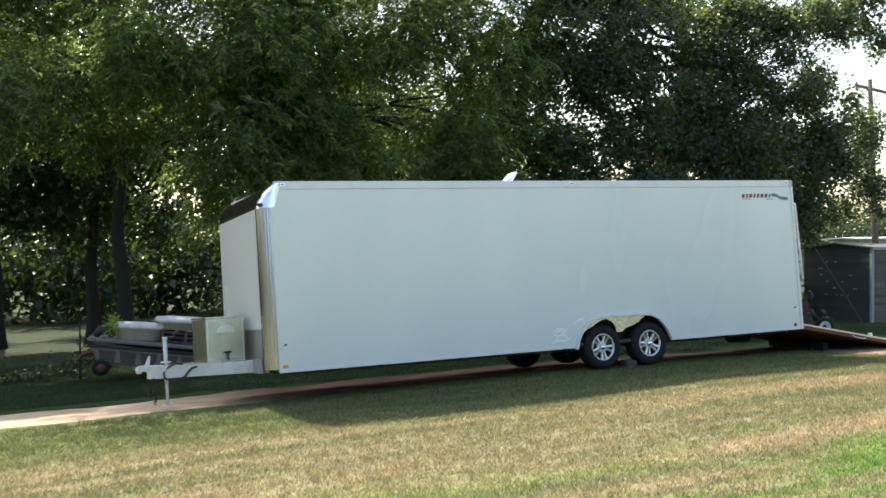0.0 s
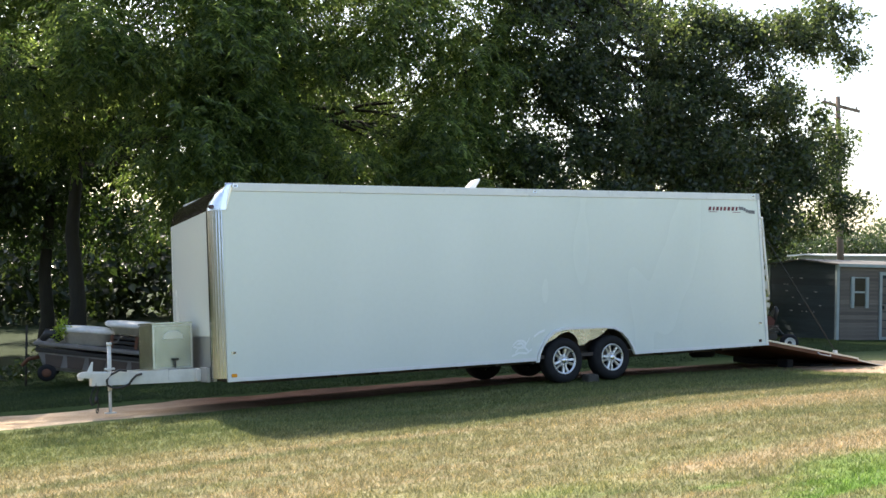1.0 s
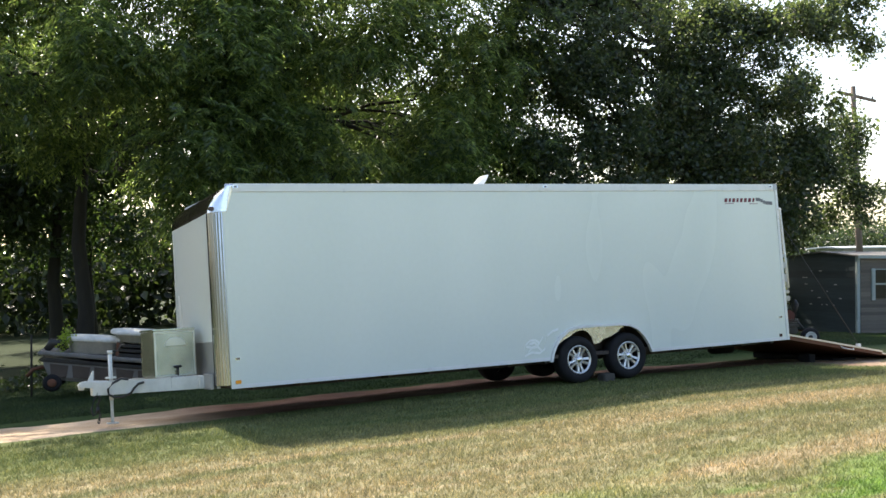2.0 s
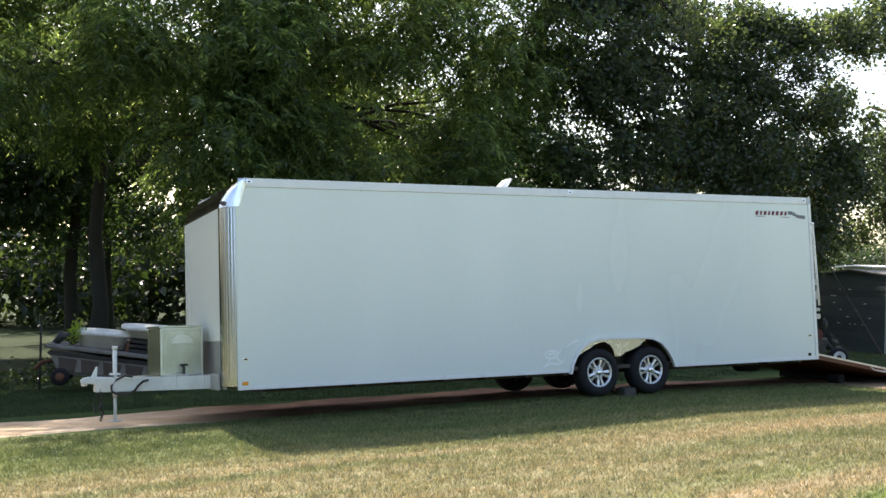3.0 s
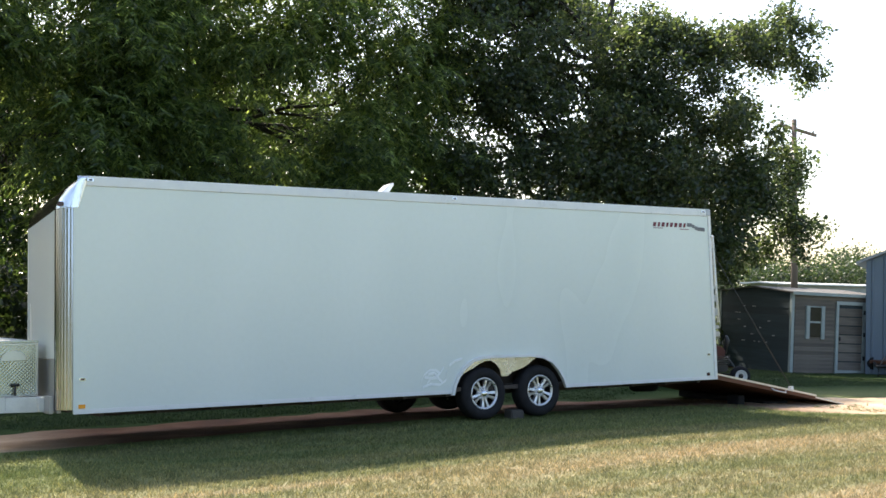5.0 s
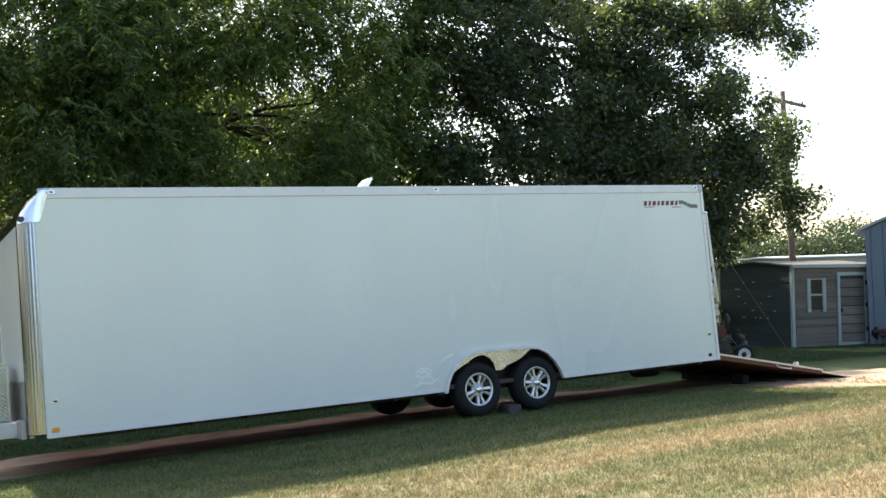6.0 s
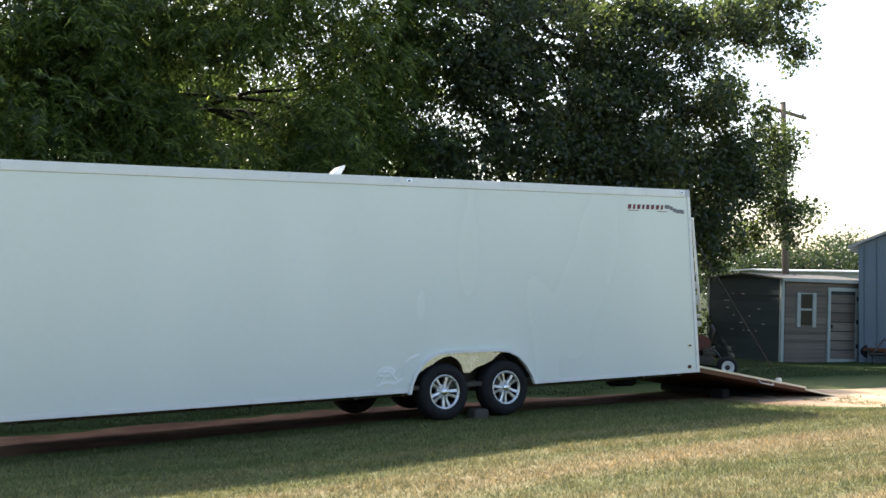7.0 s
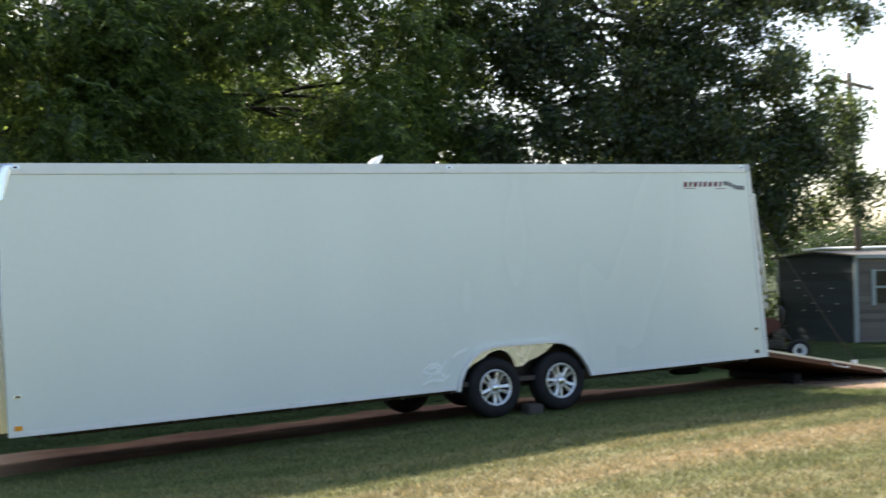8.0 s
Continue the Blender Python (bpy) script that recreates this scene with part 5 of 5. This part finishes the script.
def rosettes(rng, p, d, leaf=0.13, count=8, spreadout=0.13):
    """Twig ends with a bunch of broad leaves."""
    n = len(p)
    V, F, base = [], [], 0
    for k in range(count):
        start = p + rng.normal(0, spreadout, (n, 3))
        way = unit(d * 0.6 + rng.normal(0, 0.8, (n, 3)) + [0, 0, -0.15])
        side, up = frames_of(way, rng.uniform(-1.5, 1.5, n))
        ln = leaf * rng.uniform(0.7, 1.25, n)
        v, f = leaf_blades(start, way, side, up, ln, ln * rng.uniform(0.5, 0.68, n), np.full(n, 0.18))
        V.append(v)
        F.append(f + base)
        base += len(v)
    return np.concatenate(V), np.concatenate(F)


def bent(rng, a, b, k, wander):
    a, b = np.array(a, float), np.array(b, float)
    pts = [a + (b - a) * i / k for i in range(k + 1)]
    reach = np.linalg.norm(b - a)
    return [tuple(q + (rng.normal(0, wander * reach, 3) if 0 < i < k else 0)) for i, q in enumerate(pts)]


def tree(name, label, x, y, trunk_r, top, lobes, leaf, count, gap, material, seed, twigs=16, spray_scale=1.0, leaf_size=0.13, per=8, bunch=1, loose=0.0):
    rng = np.random.default_rng(seed)
    z = gz(x, y)
    t = thing(name, label, "tree", pose(x, y, z))
    off = np.array([x, y, z])
    bm = bmesh.new()
    spine = bent(rng, (0, 0, -0.2), (rng.normal(0, 0.3), rng.normal(0, 0.3), top), 7, 0.007)
    rad = [trunk_r * (1.35 if i == 0 else 1.0 - 0.82 * i / 7) for i in range(8)]
    tube(bm, spine, rad, 12)
    p, d = crown_points(rng, lobes, count, gap, bunch, loose)
    for lobe in lobes:
        c = np.array(lobe[:3]) - off
        h = max(top * rng.uniform(0.42, 0.66), min(top * 0.85, c[2] * 0.8))
        i = h / top * 7
        s = np.array(spine[int(i)]) + (np.array(spine[min(7, int(i) + 1)]) - np.array(spine[int(i)])) * (i - int(i))
        limb = bent(rng, s, c, 5, 0.035)
        r0 = trunk_r * 0.3 * min(1.0, lobe[3] / 1.4)
        tube(bm, limb, [r0, r0 * 0.8, r0 * 0.62, r0 * 0.48, r0 * 0.36, r0 * 0.22], 8)
        near = p[np.argsort(np.linalg.norm((p - off - c) / np.array(lobe[3:6]), axis=1))[: max(60, twigs * 6)]]
        for k in range(int(twigs * min(1, lobe[3] / 1.5))):
            q = near[rng.integers(len(near))] - off
            q = c + (q - c) * rng.uniform(0.8, 1.25)
            from_ = np.array(limb[rng.integers(2, 6)])
            tube(bm, bent(rng, from_, q, 3, 0.07), [r0 * 0.25, r0 * 0.17, r0 * 0.1, r0 * 0.05], 5, caps=False)
    part("trunk", bm, BARK, t, "dark furrowed trunk and limbs")
    v, f = fern_sprays(rng, p - off, d, spray_scale) if leaf == "fern" else rosettes(rng, p - off, d, leaf_size, per)
    crown = new("crown", raw_mesh("crown", v, f, material))
    crown.parent = t
    return t


# the pecans' highest and rearmost lobes, mostly unseen, are added to cast shade
tree("pecan_tree", "pecan tree with drooping compound leaves hanging low", 0.65, 14.0, 0.21, 11.0,
     [(-3.0, 10.4, 5.4, 1.5, 1.5, 1.2), (-0.6, 12.0, 7.6, 1.5, 1.3, 0.9), (0.6, 8.9, 6.0, 1.3, 1.1, 1.0), (-2.6, 9.6, 4.9, 1.3, 1.2, 0.8), (1.6, 10.2, 7.7, 1.5, 1.4, 0.9), (1.7, 8.6, 4.3, 1.1, 1.0, 0.8),
      (2.6, 9.0, 6.2, 1.4, 1.3, 1.1), (-4.6, 12.0, 7.0, 1.8, 1.4, 1.2), (2.3, 8.8, 3.5, 1.3, 1.0, 0.7), (0.2, 9.0, 6.5, 1.1, 1.1, 0.8),
      (-7.0, 12.6, 9.4, 1.6, 1.3, 1.0), (-2.2, 12.8, 9.8, 1.2, 1.2, 0.8), (0.8, 12.8, 9.8, 1.7, 1.4, 1.0), (2.4, 12.4, 6.0, 1.7, 1.2, 1.0),
      (3.1, 9.7, 7.3, 1.1, 1.0, 0.9), (3.0, 9.9, 5.9, 1.1, 1.0, 0.9), (3.2, 11.4, 6.8, 1.3, 1.0, 1.3), (3.4, 9.4, 5.0, 1.3, 1.1, 1.0), (2.4, 10.2, 5.2, 1.1, 1.0, 0.9),
      (-3.2, 12.0, 7.3, 1.7, 1.0, 1.1), (-1.8, 12.0, 8.4, 1.4, 1.0, 0.9), (-1.2, 9.8, 5.4, 1.0, 0.9, 0.7), (-0.2, 11.6, 4.7, 1.2, 0.9, 0.7), (2.2, 13.0, 3.3, 1.1, 0.8, 0.9), (-4.6, 13.2, 9.3, 1.5, 1.1, 0.7), (-6.8, 11.2, 8.8, 1.3, 1.0, 0.7), (-3.0, 14.4, 7.6, 1.8, 1.3, 1.0), (0.4, 14.4, 7.4, 1.8, 1.3, 1.0), (-5.2, 14.6, 7.8, 1.7, 1.3, 1.0), (-1.2, 14.2, 5.8, 1.8, 1.2, 1.0), (-0.6, 9.2, 9.0, 1.6, 1.2, 0.9), (1.8, 9.5, 9.2, 1.4, 1.2, 0.8)],
     "fern", 11600, -0.02, PECAN_LEAF, 11, spray_scale=1.15, bunch=4, loose=0.26)
tree("pecan_tree", "pecan tree with drooping compound leaves hanging low", 5.4, 12.2, 0.22, 11.4,
     [(4.0, 9.4, 5.0, 1.5, 1.4, 1.2), (6.4, 9.4, 7.2, 1.7, 1.5, 1.3), (5.0, 8.8, 3.6, 1.6, 1.3, 0.8), (7.6, 9.2, 4.6, 1.5, 1.4, 1.2), (4.4, 10.4, 7.9, 1.5, 1.4, 0.8), (8.2, 9.8, 7.9, 1.5, 1.4, 1.0),
      (7.6, 8.8, 3.4, 1.5, 1.1, 0.8), (5.6, 9.0, 5.9, 1.3, 1.2, 0.9), (8.8, 9.4, 6.3, 1.4, 1.3, 1.2), (9.3, 9.4, 3.9, 1.4, 1.2, 1.1), (4.0, 9.4, 6.9, 1.2, 1.1, 0.9),
      (3.6, 12.8, 9.8, 1.9, 1.5, 1.0), (6.2, 12.8, 9.8, 1.9, 1.5, 1.0), (8.8, 12.6, 9.6, 1.9, 1.5, 1.0), (3.8, 12.4, 7.4, 1.7, 1.3, 1.0), (5.0, 12.4, 5.6, 1.9, 1.2, 1.0), (8.4, 12.4, 5.4, 1.9, 1.2, 1.0), (9.7, 9.8, 7.2, 1.2, 1.1, 1.0), (9.9, 9.6, 5.3, 1.1, 1.0, 1.0), (10.2, 11.4, 6.4, 1.2, 1.0, 1.6),
      (7.8, 14.2, 7.6, 2.0, 1.2, 1.1), (4.2, 9.5, 9.6, 1.5, 1.2, 0.8), (6.6, 9.6, 10.2, 1.5, 1.2, 0.8), (8.8, 9.6, 9.6, 1.4, 1.2, 0.8), (5.2, 10.2, 11.2, 1.4, 1.1, 0.7)],
     "fern", 9800, -0.02, PECAN_LEAF, 12, spray_scale=1.15, bunch=4, loose=0.26)
# the oak: a dense body, then the open sprays and the long branch on its outer side
# rear lobes past y 12 and the top ones are added to shade shed and ramp
OAK_BODY = [(11.0, 9.2, 4.2, 1.6, 1.4, 1.3), (10.9, 9.4, 6.8, 1.5, 1.4, 1.4), (13.0, 8.6, 4.4, 1.7, 1.5, 1.2), (15.2, 8.0, 4.5, 1.6, 1.4, 1.3), (13.2, 9.0, 7.0, 1.7, 1.5, 1.2), (15.2, 8.4, 6.4, 1.4, 1.3, 1.1),
            (16.4, 7.7, 3.3, 1.1, 1.1, 1.1), (17.3, 7.5, 4.6, 0.8, 0.8, 0.7), (12.2, 9.0, 5.8, 1.2, 1.1, 0.9), (11.6, 8.8, 5.0, 1.3, 1.1, 1.0), (15.6, 11.2, 8.8, 1.6, 1.4, 0.8), (13.2, 10.8, 8.7, 1.6, 1.3, 0.8),
            (10.6, 9.8, 8.4, 1.7, 1.4, 0.8), (12.4, 8.2, 3.0, 1.6, 1.2, 0.8), (14.6, 7.8, 2.9, 1.6, 1.2, 0.8), (16.6, 7.7, 5.7, 0.9, 0.9, 0.7), (15.9, 8.3, 7.6, 0.8, 0.8, 0.6), (13.8, 8.2, 5.8, 1.0, 0.9, 0.8), (15.6, 9.0, 8.2, 1.0, 0.9, 0.6), (14.6, 8.6, 7.7, 0.9, 0.8, 0.6),
            (19.3, 12.7, 4.6, 1.3, 1.1, 1.3), (21.0, 12.9, 4.9, 1.2, 1.0, 0.9), (17.3, 12.4, 5.2, 1.5, 1.2, 1.3), (18.6, 12.2, 3.0, 1.2, 1.0, 1.2),
            (20.0, 12.6, 3.2, 1.1, 0.8, 1.1), (21.2, 13.0, 3.6, 1.0, 0.8, 0.9), (10.2, 10.2, 9.7, 1.6, 1.3, 0.9), (12.2, 10.2, 9.7, 1.6, 1.3, 0.9), (17.2, 10.8, 4.6, 1.2, 1.0, 0.9)]
OAK_SPRAYS = [(17.2, 7.3, 7.75, 0.36), (18.3, 7.6, 8.25, 0.44), (19.4, 8.0, 8.6, 0.42), (19.7, 7.4, 8.3, 0.22), (18.4, 7.7, 7.65, 0.42), (19.5, 8.0, 7.85, 0.40), (19.7, 7.5, 7.35, 0.26), (20.0, 7.8, 7.1, 0.18), (17.6, 8.1, 8.0, 0.38), (17.9, 7.6, 7.75, 0.34),
              (16.5, 7.6, 7.3, 0.46), (16.5, 7.9, 7.7, 0.46), (16.1, 7.4, 6.6, 0.48), (17.2, 7.7, 6.4, 0.44), (17.9, 8.0, 5.95, 0.48), (18.2, 7.5, 5.7, 0.38), (19.1, 7.8, 5.45, 0.36), (20.0, 8.1, 5.15, 0.26), (19.7, 7.6, 4.9, 0.2),
              (19.6, 7.9, 4.75, 0.33), (18.2, 7.3, 4.95, 0.40), (17.9, 7.7, 4.4, 0.46), (19.3, 8.0, 4.25, 0.33), (18.2, 7.4, 3.85, 0.42), (17.6, 7.8, 3.7, 0.5), (19.6, 8.0, 3.5, 0.42), (19.7, 7.5, 3.4, 0.34), (20.7, 7.8, 3.2, 0.25),
              (18.9, 8.1, 3.0, 0.43), (19.3, 7.6, 2.8, 0.30), (17.8, 7.9, 2.8, 0.45), (16.7, 7.4, 2.9, 0.4), (17.6, 8.3, 2.2, 0.4)]
tree("oak_tree", "dark broad-leaved oak with a ragged spreading crown", 14.6, 10.6, 0.33, 9.8,
     OAK_BODY + [(x + dx, y + dx, z - dx * 0.6, r * (0.78 if z > 7 else 0.95), r * 0.9, r * 0.8) for x, y, z, r in OAK_SPRAYS for dx in (-0.12, 0.12)],
     "rosette", 14500, -0.14, OAK_LEAF, 13, leaf_size=0.125, per=10, twigs=24, bunch=6, loose=0.15)


# woods behind: whole trees, thinner and darker at the foot
for k, (x, y, h) in enumerate(((-5.5, 18, 10), (-1.5, 21, 11), (0.8, 19, 10), (7.6, 22, 11), (9.5, 19.5, 9.0), (-8.5, 24, 11), (3.5, 28, 12), (-3.5, 30, 12), (10.5, 27, 9.5), (-12, 19, 10), (12.5, 18.5, 7.4))):
    h *= 0.8
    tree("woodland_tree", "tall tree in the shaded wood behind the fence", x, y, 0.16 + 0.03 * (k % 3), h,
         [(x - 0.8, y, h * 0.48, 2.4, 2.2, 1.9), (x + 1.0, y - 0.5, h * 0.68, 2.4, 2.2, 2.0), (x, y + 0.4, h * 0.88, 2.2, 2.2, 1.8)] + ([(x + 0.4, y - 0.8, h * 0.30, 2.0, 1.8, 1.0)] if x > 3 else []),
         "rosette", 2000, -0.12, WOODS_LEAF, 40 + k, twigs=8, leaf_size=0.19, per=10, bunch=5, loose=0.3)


def leaf_mass(name, label, category, boxes, material, seed, leaf, per, gap=-0.2):
    """A stand of growth that nobody could count: bunches of leaves with holes between."""
    rng = np.random.default_rng(seed)
    V, F, base = [], [], 0
    for lobes, count in boxes:
        p, d = crown_points(rng, lobes, count, gap)
        v, f = rosettes(rng, p, d, leaf, per, leaf * 1.3)
        V.append(v)
        F.append(f + base)
        base += len(v)
    return tagged(new(name, raw_mesh(name, np.concatenate(V), np.concatenate(F), material)), label, category, kind="stuff")


rng = np.random.default_rng(3)
shrubs = []
for k in range(34):
    x, y = rng.uniform(-9, 9), rng.uniform(13.0, 22)
    if x < 3.55 + 0.26 * (y - 12):
        continue
    r = rng.uniform(0.7, 1.5)
    shrubs.append((x, y, gz(x, y) + r * 0.75, r * 1.2, r, r))
for k in range(16):
    x, y = rng.uniform(-9, 0.5), rng.uniform(8.4, 13)
    shrubs.append((x, y, gz(x, y) + 0.05, rng.uniform(0.4, 0.9), 0.4, rng.uniform(0.08, 0.16)))
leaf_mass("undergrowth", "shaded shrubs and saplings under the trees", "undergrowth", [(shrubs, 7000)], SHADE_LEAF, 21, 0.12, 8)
back = []
for k in range(46):
    x = -34 + k * 1.6 + rng.uniform(-1, 1)
    y = rng.uniform(36, 46)
    h = rng.uniform(1.8, 3.6) if x < 14 else rng.uniform(1.2, 1.9)
    back.append((x, y, gz(x, y) + h * 0.9, 3.0, 2.5, h))
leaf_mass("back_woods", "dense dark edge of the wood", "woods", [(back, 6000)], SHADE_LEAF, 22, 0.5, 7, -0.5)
far = []
for k in range(90):
    a = radians(20 + k * 0.62 + rng.uniform(-0.3, 0.3))
    r = rng.uniform(105, 135)
    h = rng.uniform(2.0, 3.3)
    x, y = r * math.sin(a) - 3, r * math.cos(a) - 12
    far.append((x, y, gz(x, y) + h * 1.05 + 1.2, rng.uniform(2.5, 4.5), 3, h))
leaf_mass("far_woods", "sunlit line of distant trees", "woods", [(far, 23000)], FAR_LEAF, 23, 0.30, 8, -0.3)


tail = [(14.0 + 0.8 * k, 12.0 + 0.25 * math.sin(3 * k), gz(14.0 + 0.8 * k, 12.0) + 0.9, 0.8, 0.7, 1.0) for k in range(9)]
leaf_mass("hedge", "dark ragged bushes beside the shed", "hedge", [(tail, 1400)], OAK_LEAF, 25, 0.12, 9, -0.15)


# bushes out of view, added for dark reflections and a darker trailer front
ring = []
for k in range(44):
    a = radians(84 + k * 5.75 + rng.uniform(-1, 1))
    r = rng.uniform(17, 22)
    x, y = r * math.sin(a) - 2, r * math.cos(a) - 11
    h = rng.uniform(3.5, 6.0) if x < -12 else rng.uniform(1.6, 3.6)
    ring.append((x, y, gz(x, y) + h, rng.uniform(1.2, 1.8), 1.4, h))
leaf_mass("unseen_woods", "unseen bushes added round the lawn to shape reflections", "woods", [(ring, 7000)], OAK_LEAF, 24, 0.3, 6, -0.5)


# ---- grass ----
def lawn():
    """Short mown blades over the lawn, thickest where the camera passes."""
    rng = np.random.default_rng(8)
    zones = [((-9, 14, -9.5, 0.25), 105000), ((-9, 0, 3.8, 8.0), 22000), ((9, 20, 2.8, 9.0), 12000), ((0, 9, 3.4, 7.5), 12000), ((-10, 0, 8.0, 13.0), 12000)]
    P = []
    for (x0, x1, y0, y1), n in zones:
        p = np.stack([rng.uniform(x0, x1, n), rng.uniform(y0, y1, n)], 1)
        P.append(p)
    p = np.concatenate(P)
    clump = np.array([noise.noise(Vector((a * 2.3, b * 2.3, 0))) for a, b in p])
    keep = clump > -0.8 + 0.5 * (rng.random(len(p)) - 0.5)
    near_track = (p[:, 0] > 9.8) & (p[:, 1] > -1.8)
    keep &= ~near_track | (p[:, 1] > 3.2)
    p, clump = p[keep], clump[keep]
    V, F, base = [], [], 0
    for k in range(6):
        n = len(p)
        q = p + rng.normal(0, 0.04, (n, 2))
        b = np.stack([q[:, 0], q[:, 1], ground_z(q[:, 0], q[:, 1]) - 0.006], 1)
        h = (0.030 + 0.008 * np.clip(clump + 0.3, 0, 1)) * rng.uniform(0.5, 1.6, n)
        lean = rng.normal(0, 0.55, (n, 2)) * h[:, None]
        w = rng.uniform(0.003, 0.0065, n)
        a = rng.uniform(0, 2 * math.pi, n)
        s = np.stack([np.cos(a) * w, np.sin(a) * w, np.zeros(n)], 1)
        tip = b + np.concatenate([lean, h[:, None]], 1)
        V.append(np.stack([b - s, b + s, tip], 1).reshape(-1, 3))
        F.append(np.arange(base, base + 3 * n).reshape(-1, 3))
        base += 3 * n
    t = np.stack([rng.uniform(-9, 13, 9000), rng.uniform(-9.5, -0.2, 9000)], 1)
    t = t[np.array([noise.noise(Vector((a * 1.1, b * 2.6, 5))) for a, b in t]) > 0.02]
    for k in range(9):
        n = len(t)
        q = t + rng.normal(0, 0.018, (n, 2))
        b = np.stack([q[:, 0], q[:, 1], ground_z(q[:, 0], q[:, 1]) - 0.006], 1)
        h = rng.uniform(0.035, 0.075, n)
        lean = rng.normal(0, 0.65, (n, 2)) * h[:, None]
        w, a = rng.uniform(0.003, 0.006, n), rng.uniform(0, 2 * math.pi, n)
        s = np.stack([np.cos(a) * w, np.sin(a) * w, np.zeros(n)], 1)
        V.append(np.stack([b - s, b + s, b + np.concatenate([lean, h[:, None]], 1)], 1).reshape(-1, 3))
        F.append(np.arange(base, base + 3 * n).reshape(-1, 3))
        base += 3 * n
    return tagged(new("lawn_grass", raw_mesh("lawn_grass", np.concatenate(V), np.concatenate(F), BLADE)), "short dry mown grass", "grass", kind="stuff")


lawn()
cart()


# ---- siding boards ----
shed_boards(*SHED)
